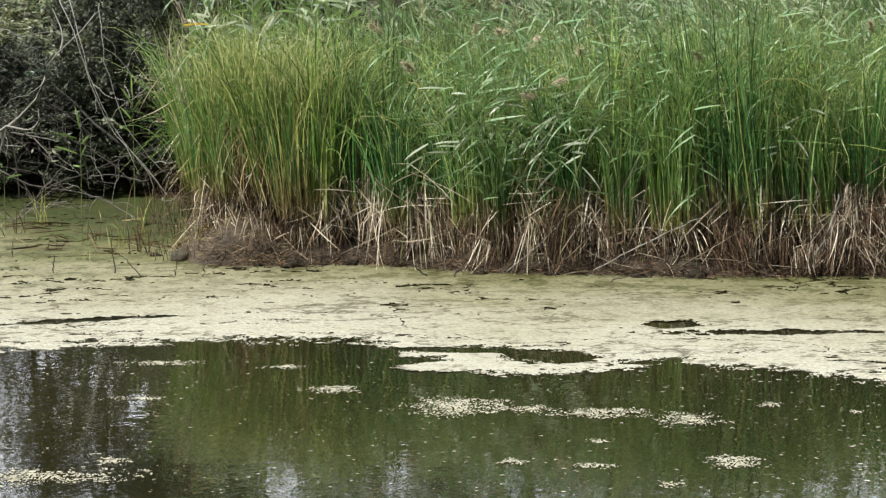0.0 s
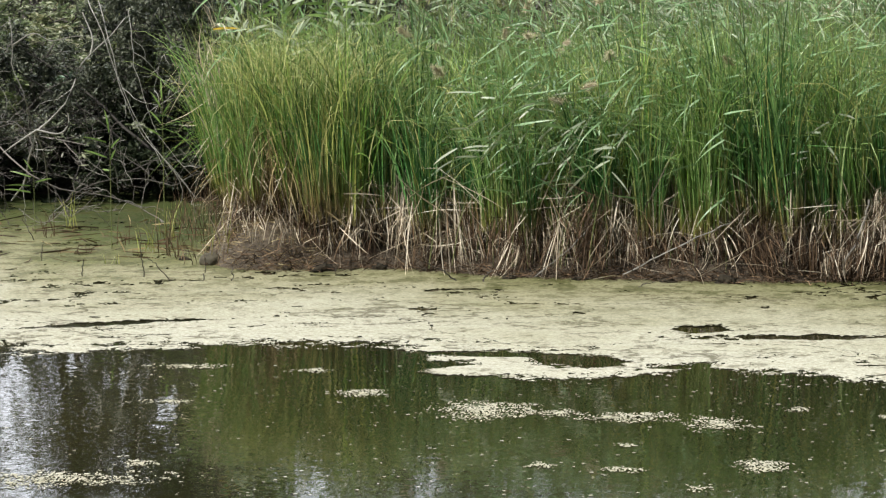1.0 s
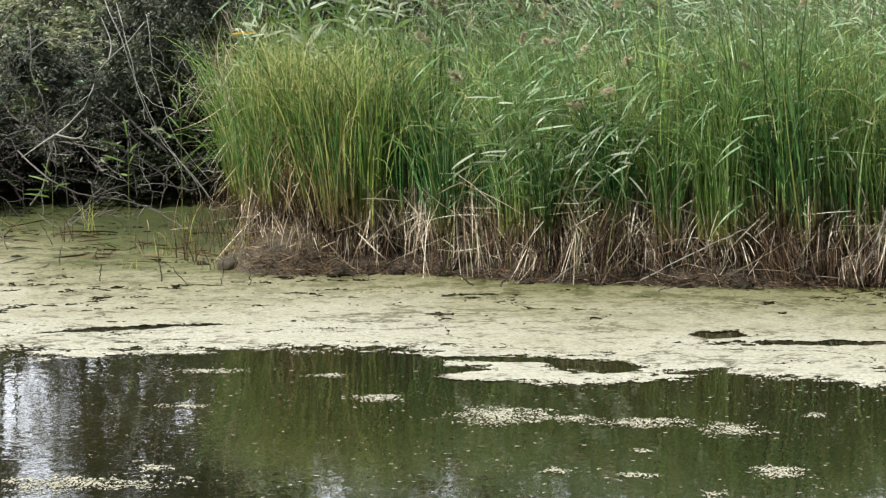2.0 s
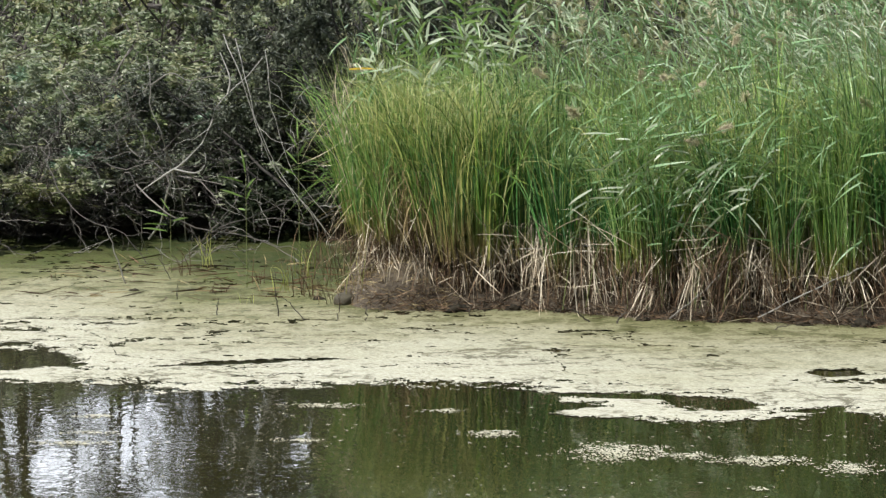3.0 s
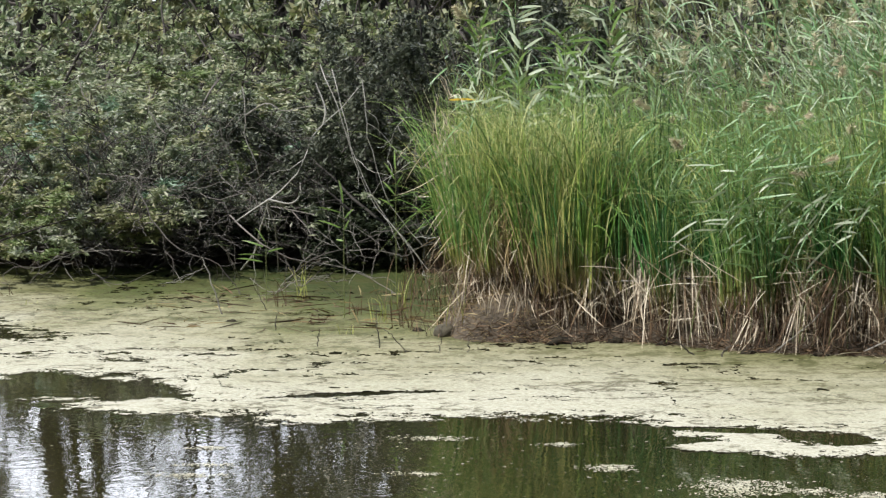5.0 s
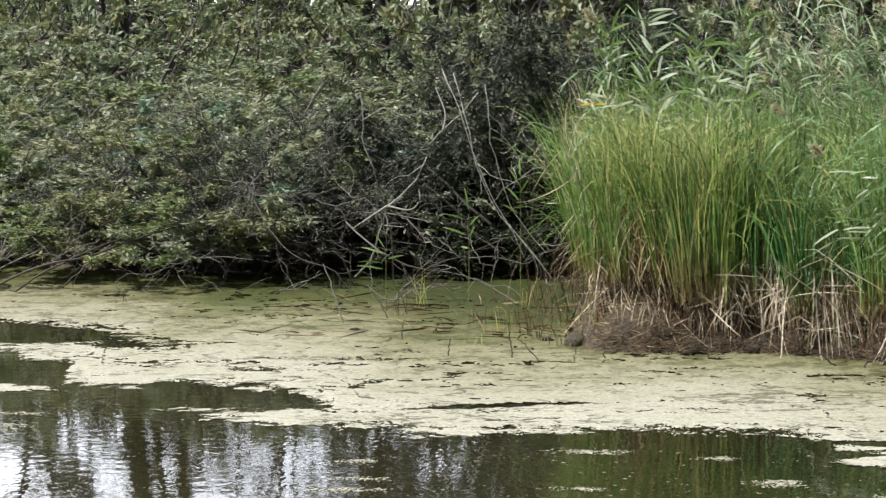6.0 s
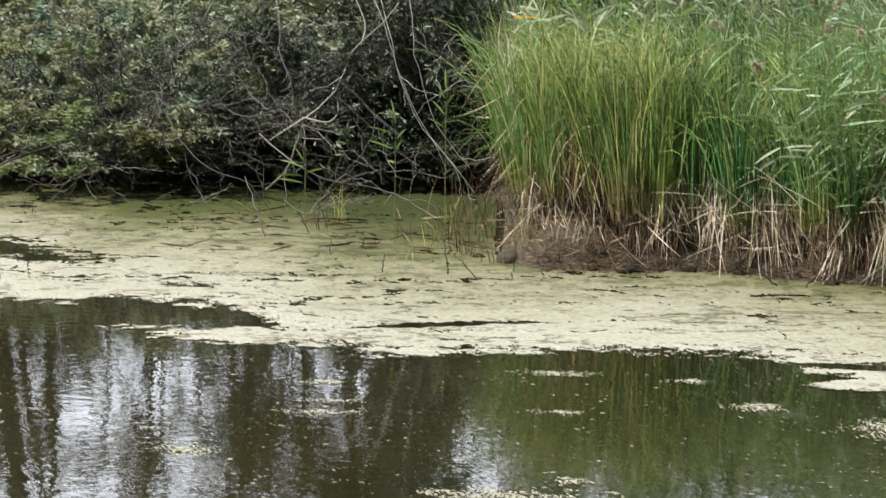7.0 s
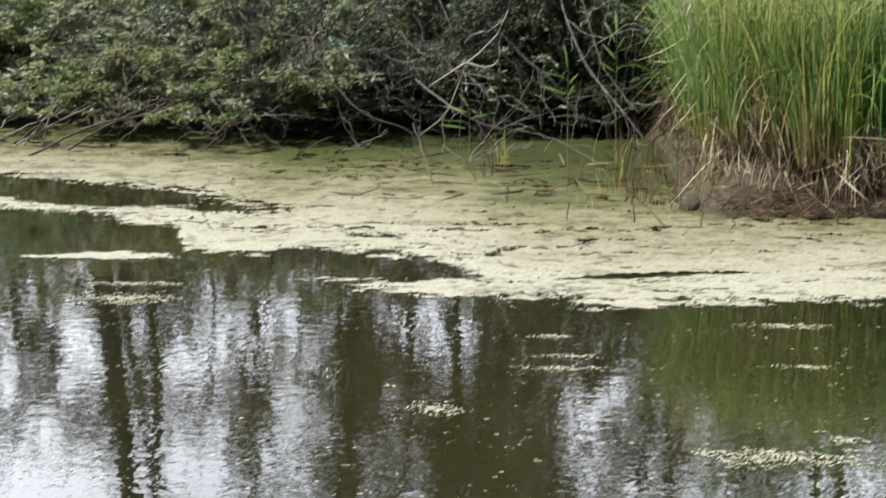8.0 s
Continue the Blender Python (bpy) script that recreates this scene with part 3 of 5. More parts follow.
def algae_raft(cx, cy, hx, hy, seed):
    def keep(x, y):
        r = 1 - np.sqrt((x / hx) ** 2 + (y / hy) ** 2)
        return r + 0.55 * value_noise(x * 7 + seed, y * 9, seed, 3) + 0.75 * value_noise(x * 26 + seed, y * 30, seed + 1, 2) - 0.08
    sx, sy = 0.009, 0.018
    xs, ys = np.arange(-hx * 1.5, hx * 1.5, sx), np.arange(-hy * 1.6, hy * 1.6, sy)
    X, Y = np.meshgrid(xs, ys)
    rng = np.random.default_rng(seed)
    x, y = (X + rng.uniform(-0.4, 0.4, X.shape) * sx).ravel(), (Y + rng.uniform(-0.4, 0.4, X.shape) * sy).ravel()
    k = keep(x, y)
    nx = len(xs)
    i = (np.arange(len(ys) - 1)[:, None] * nx + np.arange(nx - 1)[None]).ravel()
    f = np.stack([i, i + 1, i + nx + 1, i + nx], 1)
    kc = k[f].mean(1)
    f = f[(kc > -0.25) & (rng.random(len(f)) < np.clip(0.24 + 0.6 * kc, 0.0, 0.75))]
    used, inv = np.unique(f, return_inverse=True)
    z = 0.003 + 0.006 * np.clip(k, 0, 1)
    ob = part("algae_raft", mesh_of("algae_raft", np.stack([x, y, z], 1)[used], inv.reshape(f.shape), M_ALGAE, 0.2 + 0 * x[used], True))
    ob.location = (cx, cy, 0)
    return tagged(ob, "small ragged raft of pale algae on open water", "algae", "floating algae rafts", kind="stuff")


for n, (cx, cy, hx, hy) in enumerate(RAFTS):
    algae_raft(cx, cy, hx, hy, 40 + n)

# specks of scum over the open water
rng = np.random.default_rng(77)
N = 7500
sx_, sy_ = rng.uniform(-7.5, 5, N), 13.5 + 7 * rng.random(N)
dd = line_y(EDGE, sx_) - sy_
dens = value_noise(sx_ * 0.9, sy_ * 1.6, 31, 3)
ok = (dd > 0.05) & (rng.random(N) < np.clip(0.35 + 0.9 * dens + 0.4 * (sx_ > -1), 0.05, 1))
sx_, sy_ = sx_[ok], sy_[ok]
N = len(sx_)
rad = 0.003 + 0.010 * rng.random(N) ** 3
ang = np.linspace(0, 2 * math.pi, 6, endpoint=False)
rr = rad[:, None] * rng.uniform(0.5, 1.4, (N, 6))
v = np.stack([sx_[:, None] + rr * np.cos(ang) * 1.2, sy_[:, None] + rr * np.sin(ang), np.full((N, 6), 0.004)], -1).reshape(-1, 3)
b0 = np.arange(N)[:, None] * 6
f = np.concatenate([b0 + np.array([[0, 1, 2, 3]]), b0 + np.array([[0, 3, 4, 5]])])
specks = part("algae_specks", mesh_of("algae_specks", v, f, M_ALGAE, np.full(len(v), 0.1)))
tagged(specks, "scattered flecks of pale algae on dark water", "algae", kind="stuff")


# ------------------------------------------------------------------ cattails
def cattail_clump(seed, blades=84, height=1.55, yellow=0.0, skirt=30, open_out=1.0, slim=1.0, green=None, dead=None):
    """A tuft of upright leaves from one root, their tips arching over, with withered ones hanging round the foot."""
    rng = np.random.default_rng(seed)
    root = new("cattail_clump")
    r, a = 0.14 * np.sqrt(rng.random(blades)), rng.uniform(0, 2 * math.pi, blades)
    base = np.stack([r * np.cos(a), r * np.sin(a), rng.uniform(0.24, 0.52, blades)], 1)

    def leaves(name, label, material, b, aa):
        m = len(b)
        mood = rng.random(m)
        bend = np.where(mood < 0.38, rng.gamma(1.4, 0.14, m), np.where(mood < 0.82, rng.uniform(0.5, 1.7, m), rng.uniform(1.5, 2.7, m))) * open_out
        v, f, u = ribbons(rng, b, aa, height * (0.38 + 0.76 * rng.random(m) ** 0.7), np.abs(rng.normal(0, 0.085, m)) * open_out, bend, rng.uniform(0.006, 0.0135, m) * slim, 8, 2.8, 0.16)
        tagged(part(name, mesh_of("cattail_" + name, v, f, material, u), root, label), kind="stuff")

    k = int(blades * (1 - yellow))
    leaves("leaves", "", green or M_CATTAIL, base[:k], a[:k] + rng.normal(0, 0.7, k))
    idx = rng.integers(0, blades, blades - k + 2)
    leaves("yellowing_leaves", "yellowing outer leaves", M_CATTAIL_YELLOW, base[idx], a[idx] + rng.normal(0, 0.6, len(idx)))
    m = skirt
    az = rng.uniform(0, 2 * math.pi, m)
    rr = 0.06 + 0.14 * rng.random(m)
    hang = rng.random(m) < 0.6
    base = np.stack([rr * np.cos(az), rr * np.sin(az), np.where(hang, rng.uniform(0.35, 0.72, m), rng.uniform(0.0, 0.2, m))], 1)
    v, f, u = ribbons(rng, base, az + rng.normal(0, 0.5, m), np.where(hang, rng.uniform(0.3, 0.6, m), rng.uniform(0.25, 0.65, m)), np.where(hang, rng.uniform(1.7, 2.8, m), rng.uniform(0, 0.45, m)),
                      np.where(hang, rng.uniform(0.0, 0.7, m), rng.normal(0, 0.25, m)), rng.uniform(0.003, 0.008, m), 5, 0.8, 0.3, "straw")
    tagged(part("dead_skirt", mesh_of("cattail_skirt", v, f, dead or M_STRAW, u), root, "withered brown skirt of dead leaves"), kind="stuff")
    return root


def set_clump(src, x, y, size, turn, sink=0.0):
    z = float(ground_z(np.array([x]), np.array([y]))[0]) - 0.03 - sink
    tilt = 4 * math.sin(turn * 0.37) - (7 if x < -1.8 else 2)
    return copy_thing(src, pose(x, y, z, 4 * math.sin(turn * 0.71), tilt, 0) @ pose(0, 0, 0, 0, 0, turn) @ Matrix.Diagonal((size, size, size, 1)))


GREEN = "dense green cattail clump with a brown dead skirt"
YELLOW = "yellowing cattail clump with straw-coloured base at the stand's end"
kinds = [tagged(cattail_clump(100 + i, 84, 1.46 + 0.07 * i, 0.06), GREEN, "cattail", "cattails along the shore") for i in range(5)]
golds = [tagged(cattail_clump(120 + i, 112, 1.5, 0.56, 26, 1.15, 0.66, None, M_STRAW_TAN), YELLOW, "cattail", "cattails along the shore") for i in range(3)]
fresh = [tagged(cattail_clump(130 + i, 92, 1.52, 0.05, 26, 1.0, 0.95, M_CATTAIL_FRESH), "bright green young cattail clump standing forward", "cattail", "cattails along the shore") for i in range(2)]
rng = np.random.default_rng(9)
spots = []
x = -2.05
while x < 4.9:
    for off in (0.34, 0.68, 1.05):
        px, py = x + rng.normal(0, 0.06), float(line_y(SHORE, np.array(x))) + off + rng.normal(0, 0.07) + float(np.interp(x, [-2.1, -1.6, -1.2], [0.42, 0.30, 0.02]))
        gold = rng.random() < (0.85 if x < -1.85 else 0.9 if x < -1.4 else 0.35 if x < -0.9 else 0.07)
        size = rng.uniform(0.84, 1.08) + 0.28 * float(value_noise(np.array([px * 1.6]), np.array([py]), 63, 2)[0])
        spots.append((px, py, size, rng.uniform(0, 360), golds[rng.integers(3)] if gold else kinds[rng.integers(5)]))
    x += rng.uniform(0.17, 0.34)
# clumps that stand forward of the others
for fx, fy, fs in ((1.98, 23.72, 1.10), (1.86, 23.85, 1.0), (2.9, 23.9, 0.9), (-1.12, 24.95, 0.95), (-1.55, 25.25, 0.9), (0.22, 24.2, 1.0), (0.42, 24.15, 0.9), (3.25, 23.75, 1.0), (-2.12, 25.5, 1.0), (-2.18, 25.9, 1.1), (-2.02, 25.35, 0.85), (-1.92, 25.22, 0.8)):
    spots.append((fx, fy, fs, 40 * fx, golds[int(fx * -20) % 3] if -1.9 < fx < -1.3 else fresh[int(abs(fx) * 10) % 2]))
for n in range(20):
    fy = 25.7 + 0.2 * n
    spots.append((-2.05 + rng.uniform(-0.08, 0.3), fy, rng.uniform(0.8, 1.05), 67 * n, golds[n % 3] if n % 2 else kinds[n % 5]))
for src in kinds + golds + fresh:
    px, py, _, turn, _ = next(q for q in spots if q[4] is src)
    src.matrix_basis = pose(px, py, float(ground_z(np.array([px]), np.array([py]))[0]) - 0.03, 0, 0, turn)
    spots.remove(next(q for q in spots if q[4] is src))
for px, py, size, turn, src in spots:
    set_clump(src, px, py, size, turn)

# stand behind the front rows
rng = np.random.default_rng(10)
m = 17000
bx = rng.uniform(-2.3, 8.0, m)
by = line_y(SHORE, bx) + rng.uniform(1.1, 3.6, m)
keepb = (bx > -2.1 + 0.04 * (by - 25.5)) & (value_noise(bx * 1.5, by * 0.9, 64, 3) > rng.normal(-0.10, 0.12, m))
bx, by = bx[keepb], by[keepb]
m = len(bx)
base = np.stack([bx, by, ground_z(bx, by)], 1)
v, f, u = ribbons(rng, base, rng.uniform(0, 2 * math.pi, m), rng.uniform(1.2, 2.05, m), rng.uniform(0, 0.12, m), np.where(rng.random(m) < 0.5, rng.gamma(1.5, 0.13, m), rng.uniform(0.4, 1.8, m)), rng.uniform(0.008, 0.016, m), 6, 3.0, 0.12)
tagged(part("cattail_stand", mesh_of("cattail_stand", v, f, M_CATTAIL, u)), "thick stand of green cattail leaves on the bank", "cattail", kind="stuff")

# dead thatch along the foot of the stand: bundles that arch out and hang in fans, with dark gaps between
def thatch_bundles(rng, x0, x1):
    """Roots, ways, lengths, leans, bends and the darkness of every straw, bundle by bundle."""
    rows, x = [], x0
    while x < x1:
        sy = float(line_y(SHORE, np.array(x)))
        low = float(np.interp(x, [-2.2, -1.7, -1.3, 6], [0.85, 0.85, 1.0, 1.0]))
        slant = 0.6 * float(value_noise(np.array([x * 1.4]), np.array([7.7]), 66, 2)[0])
        for back in (0.0, 0.22):
            k = int(rng.integers(16, 84) * np.clip(1.0 + 2.4 * value_noise(np.array([x * 2.6]), np.array([3.3 + back * 9]), 62, 2)[0], 0.08, 2.2))
            cx, cy = x + rng.normal(0, 0.06), sy + back + rng.uniform(0.06, 0.26) + float(np.interp(x, [-2.2, -1.7, -1.3], [0.40, 0.32, 0.0]))
            top = rng.uniform(0.24, 0.80) * low
            fan = rng.uniform(0.08, 0.42)
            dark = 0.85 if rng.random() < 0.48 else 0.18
            rows.append((np.stack([cx + rng.normal(0, 0.06, k), cy + rng.normal(0, 0.05, k), top * rng.uniform(0.7, 1.12, k)], 1), -math.pi / 2 + slant + rng.normal(0, 0.45) + rng.normal(0, fan, k),
                         top * rng.uniform(0.5, 1.35, k), rng.uniform(2.1, 3.0) + rng.normal(0, 0.18, k) - (rng.random(k) < 0.12) * rng.uniform(0.4, 1.6, k), rng.normal(0.15, 0.25, k), np.full(k, dark)))
        x += rng.uniform(0.10, 0.32)
    return [np.concatenate([q[i] for q in rows]) for i in range(6)]


fan_at, fan_az, fan_ln, fan_lean, fan_bend, gloom = thatch_bundles(rng, -2.15, 5.6)
# extra dark straws: shade of the left foot, and the darker right end
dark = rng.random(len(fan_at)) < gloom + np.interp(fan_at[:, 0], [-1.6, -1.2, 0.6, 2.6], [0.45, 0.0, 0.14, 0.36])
layers = []
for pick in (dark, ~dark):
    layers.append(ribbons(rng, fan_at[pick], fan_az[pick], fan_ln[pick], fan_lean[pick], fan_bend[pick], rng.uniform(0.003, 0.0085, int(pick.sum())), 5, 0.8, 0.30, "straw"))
# dark stumps backing the hanging leaves; their colour holds the shade between bundles
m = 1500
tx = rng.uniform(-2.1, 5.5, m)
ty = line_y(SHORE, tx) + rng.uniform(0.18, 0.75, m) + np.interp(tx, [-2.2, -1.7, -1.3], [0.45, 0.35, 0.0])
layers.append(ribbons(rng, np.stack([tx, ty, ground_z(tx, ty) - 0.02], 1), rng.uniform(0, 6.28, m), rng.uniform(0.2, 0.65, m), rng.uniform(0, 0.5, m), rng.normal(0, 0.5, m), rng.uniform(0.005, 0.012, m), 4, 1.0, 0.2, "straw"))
# upright and leaning straws along the cove side
m = 380
ty = rng.uniform(25.4, 30.5, m)
tx = -2.4 + rng.uniform(-0.06, 0.40, m)
hang = rng.random(m) < 0.4
cove_straws = ribbons(rng, np.stack([tx, ty, ground_z(tx, ty) + np.where(hang, rng.uniform(0.1, 0.45, m), 0)], 1), rng.normal(3.3, 0.9, m), rng.uniform(0.2, 0.6, m), np.where(hang, rng.uniform(1.5, 2.6, m), rng.uniform(0, 0.5, m)),
                      rng.normal(0.2, 0.4, m), rng.uniform(0.004, 0.009, m), 5, 1.0, 0.25, "straw")
# wet litter trodden into the mud along the waterline
m = 3200
tx = rng.uniform(-2.1, 5.5, m)
ty = line_y(SHORE, tx) + rng.normal(0.05, 0.09, m)
soaked = ribbons(rng, np.stack([tx, ty, np.maximum(land_z(tx, ty), 0.0) + rng.uniform(0.0, 0.06, m)], 1), rng.uniform(0, 6.28, m), rng.uniform(0.04, 0.22, m), rng.normal(1.45, 0.3, m), np.zeros(m), rng.uniform(0.003, 0.009, m), 4, 1.0, 0.15, "straw")
# cove straws are put in the dark mesh for the shaded foot
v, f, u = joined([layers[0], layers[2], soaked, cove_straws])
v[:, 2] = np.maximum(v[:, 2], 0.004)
tagged(part("rotting_thatch", mesh_of("rotting_thatch", v, f, M_STRAW_DARK, u)), "dark rotting reed leaves at the stand's foot, some darkened for shade", "dead reeds", kind="stuff")
# single pale straws that lie across one another at all angles
m = 330
tx = np.where(rng.random(m) < 0.25, rng.uniform(-2.1, 0.6, m), rng.uniform(0.6, 5.5, m))
ty = line_y(SHORE, tx) + rng.uniform(-0.03, 0.45, m) + np.interp(tx, [-2.2, -1.7, -1.3], [0.4, 0.3, 0.0])
tz = ground_z(tx, ty) + rng.uniform(0.0, 0.60, m)
layers.append(ribbons(rng, np.stack([tx, ty, tz], 1), np.where(rng.random(m) < 0.5, 0.0, math.pi) + rng.normal(0, 0.9, m), rng.uniform(0.25, 0.95, m), rng.uniform(0.3, 2.6, m), rng.normal(0, 0.4, m), rng.uniform(0.004, 0.009, m), 5, 1.0, 0.35, "straw"))
# litter lying flat on the mud point
m = 1700
tx, ty = rng.uniform(-2.4, -1.3, m), rng.uniform(-0.06, 0.85, m)
ty = line_y(SHORE, tx) + ty
layers.append(ribbons(rng, np.stack([tx, ty, land_z(tx, ty) + rng.uniform(0.0, 0.05, m)], 1), rng.uniform(0, 6.28, m), rng.uniform(0.03, 0.13, m), rng.normal(1.5, 0.22, m), np.zeros(m), rng.uniform(0.002, 0.006, m), 4, 1.0, 0.1, "straw"))
v, f, u = joined([layers[i] for i in (1, 3)])
v[:, 2] = np.maximum(v[:, 2], 0.004)
tagged(part("dead_thatch", mesh_of("dead_thatch", v, f, M_STRAW, u)), "tangled brown thatch of dead reed leaves over mud", "dead reeds", kind="stuff")
v, f, u = layers[4]
v[:, 2] = np.maximum(v[:, 2], 0.004)
tagged(part("reed_litter", mesh_of("reed_litter", v, f, M_STRAW_TAN, u)), "brown broken reed litter strewn over the mud point", "dead reeds", kind="stuff")


# ------------------------------------------------------------------ common reeds
rng = np.random.default_rng(30)
LEAF_MESH = []
for i in range(6):
    v, f, u = ribbons(rng, np.zeros((1, 3)), np.zeros(1), np.array([0.21 + 0.03 * i]), np.array([0.30 + 0.36 * i]), np.array([0.10 + 0.28 * (i % 3)]), np.array([0.015 + 0.003 * (i % 4)]), 7, 1.5, 0, "reed")
    LEAF_MESH.append(mesh_of("reed_leaf", v, f, M_REED, u))
PLUME_MESH = []
for i in range(3):
    m = 230
    s = rng.random(m)
    base = np.stack([0 * s, 0 * s, 0.15 * s], 1)
    v, f, u = ribbons(rng, base, rng.normal(0.5, 1.1, m), rng.uniform(0.05, 0.11, m) * (1.2 - 0.6 * s), rng.uniform(0.1, 0.55, m), rng.uniform(0.3, 1.2, m), rng.uniform(0.003, 0.007, m), 4, 1.0, 0, "tuft")
    PLUME_MESH.append(mesh_of("reed_plume", v, f, M_PLUME, u))


def reed(x, y, height, lean, azim, seed, plume=True, leaves=9):
    """One reed: a leaning stem, long pointed leaves up its length, often a feathery plume."""
    rng = np.random.default_rng(seed)
    root = new("reed")
    root.location = (x, y, float(ground_z(np.array([x]), np.array([y]))[0]) - 0.02)
    s = np.linspace(0, 1, 10)
    th = lean * (0.25 + 0.95 * s ** 1.5)
    d = np.stack([np.sin(th) * math.cos(azim), np.sin(th) * math.sin(azim), np.cos(th)], 1)
    pts = np.concatenate([[[0, 0, 0]], np.cumsum(d[:-1] * height / 9, 0)])
    v, f, u = tubes(pts[None], np.linspace(0.0033, 0.0015, 10)[None], 5)
    part("stem", mesh_of("reed_stem", v, f, M_REED_STEM, u, True), root)
    for i in range(leaves):
        q = 0.42 + 0.55 * (i + rng.uniform(-0.3, 0.3)) / leaves
        at = np.array([np.interp(q, s, pts[:, k]) for k in range(3)])
        a = math.pi + rng.normal(0, 0.9) if rng.random() < 0.5 else rng.uniform(0, 2 * math.pi)
        lf = part("leaf", LEAF_MESH[rng.integers(6)], root)
        k = rng.uniform(0.8, 1.25)
        lf.matrix_basis = pose(*at, 0, 0, math.degrees(a)) @ Matrix.Diagonal((k, k, k, 1))
    if plume:
        pl = part("plume", PLUME_MESH[rng.integers(3)], root, "feathery brown-pink plume")
        k = rng.uniform(0.65, 1.05)
        pl.matrix_basis = pose(*pts[-1], 0, math.degrees(th[-1]) + 30, math.degrees(azim)) @ Matrix.Diagonal((k, k, k, 1))
    return tagged(root, "leaning green reed with long leaves" + (" and a drooping brown plume" if plume else ""), "reed", "reeds above the cattails")


rng = np.random.default_rng(33)
# reeds that arch forward over the water side: x, y offset from shore, height, lean
for n, (x, off, h, ln, az, pl) in enumerate((
        (0.45, 0.7, 2.05, 0.75, -1.2, True), (0.75, 0.8, 2.05, 0.70, -1.9, True), (0.95, 0.9, 2.2, 0.45, -1.4, True), (0.20, 0.6, 1.9, 0.6, -2.2, False), (-0.1, 0.7, 1.9, 0.55, -2.6, False),
        (1.1, 0.7, 1.9, 0.6, -1.0, False), (1.35, 0.8, 2.0, 0.55, -1.5, False), (0.6, 1.0, 2.3, 0.4, -2.8, False), (1.6, 0.9, 2.1, 0.5, -0.6, False),
        (-0.35, 0.9, 2.0, 0.45, 3.0, False), (2.4, 0.9, 2.2, 0.4, -1.2, True), (3.3, 0.9, 2.3, 0.45, -1.8, True),
        (3.0, 0.4, 1.6, 0.35, -0.8, False), (-2.1, 1.1, 2.5, 0.3, -2.4, False), (-1.8, 1.3, 2.6, 0.25, -2.9, True), (-1.95, 0.9, 2.45, 0.35, 3.1, False))):
    reed(x, float(line_y(SHORE, np.array(x))) + off, h, ln, az, 300 + n, pl, 11)
for n in range(55):
    x = rng.uniform(-0.3, 2.3)
    reed(x, float(line_y(SHORE, np.array(x))) + rng.uniform(0.15, 0.7), rng.uniform(1.35, 2.0), rng.uniform(0.15, 0.7), rng.normal(-1.7, 0.8), 600 + n, False, 10)
for n in range(48):
    x = rng.uniform(2.2, 4.7)
    reed(x, float(line_y(SHORE, np.array(x))) + rng.uniform(0.5, 1.2), rng.uniform(1.6, 2.3), rng.uniform(0.1, 0.45), rng.normal(-2.0, 0.9), 700 + n, n % 24 == 0, 10)
for n in range(120):
    x = rng.uniform(-1.0, 4.4) if n % 3 else rng.uniform(-0.3, 2.2)
    reed(x, float(line_y(SHORE, np.array(x))) + rng.uniform(0.45, 2.4), rng.uniform(1.5, 2.0) if x < 0.3 else rng.uniform(1.7, 2.5), rng.uniform(0.10, 0.60), rng.uniform(-3.4, -0.3), 400 + n, rng.random() < 0.10, 10)

# reed bed further back
m = 1700
bx = rng.uniform(-2.1, 9.0, m)
by = line_y(SHORE, bx) + rng.uniform(1.8, 7.5, m) * np.interp(bx, [-2, 0.5, 2.5], [0.55, 0.6, 1.0])
h = rng.uniform(1.9, 2.85, m)
thin = (bx > 1.0) | (rng.random(m) < np.where(bx > -0.4, 0.35, 0.14))
bx, by, h = bx[thin], by[thin], h[thin]
m = len(bx)
ln, az = rng.uniform(0.03, 0.35, m), rng.uniform(0, 2 * math.pi, m)
s = np.linspace(0, 1, 7)
th = ln[:, None] * (0.3 + 0.9 * s[None] ** 1.5)
d = np.stack([np.sin(th) * np.cos(az)[:, None], np.sin(th) * np.sin(az)[:, None], np.cos(th)], -1)
pts = np.concatenate([np.zeros((m, 1, 3)), np.cumsum(d[:, :-1] * (h / 6)[:, None, None], 1)], 1) + np.stack([bx, by, ground_z(bx, by)], 1)[:, None]
stems = tubes(pts, np.linspace(0.005, 0.002, 7)[None].repeat(m, 0), 3)
tagged(part("reed_bed_stems", mesh_of("reed_bed_stems", *stems[:2], M_REED_STEM, stems[2])), "crowded pale green reed stems behind the cattails", "reeds", kind="stuff")
k = 13
q = rng.uniform(0.35, 1.0, (m, k))
at = np.stack([np.stack([np.interp(q[i], s, pts[i, :, c]) for c in range(3)], -1) for i in range(m)]).reshape(-1, 3)
nl = len(at)
v, f, u = ribbons(rng, at, np.where(rng.random(nl) < 0.6, rng.normal(math.pi, 0.9, nl), rng.uniform(0, 2 * math.pi, nl)), rng.uniform(0.18, 0.40, nl), rng.uniform(0.2, 1.35, nl), rng.uniform(0.0, 1.2, nl), rng.uniform(0.013, 0.026, nl), 6, 1.5, 0.12, "reed")
cut, per = int(nl * 0.7), 7
tagged(part("reed_bed_leaves", mesh_of("reed_bed_leaves", v[:cut * per * 2], f[:cut * 6], M_REED, u[:cut * per * 2])), "tangle of grey-green reed leaves", "reeds", kind="stuff")
tagged(part("bleached_reed_leaves", mesh_of("bleached_reed_leaves", v[cut * per * 2:], f[cut * 6:] - cut * per * 2, M_REED_PALE, u[cut * per * 2:])), "silvery bleached leaves among the reeds", "reeds", kind="stuff")
pick = np.where(rng.random(m) < 0.07)[0]
pb = np.repeat(pts[pick, -1], 70, 0)
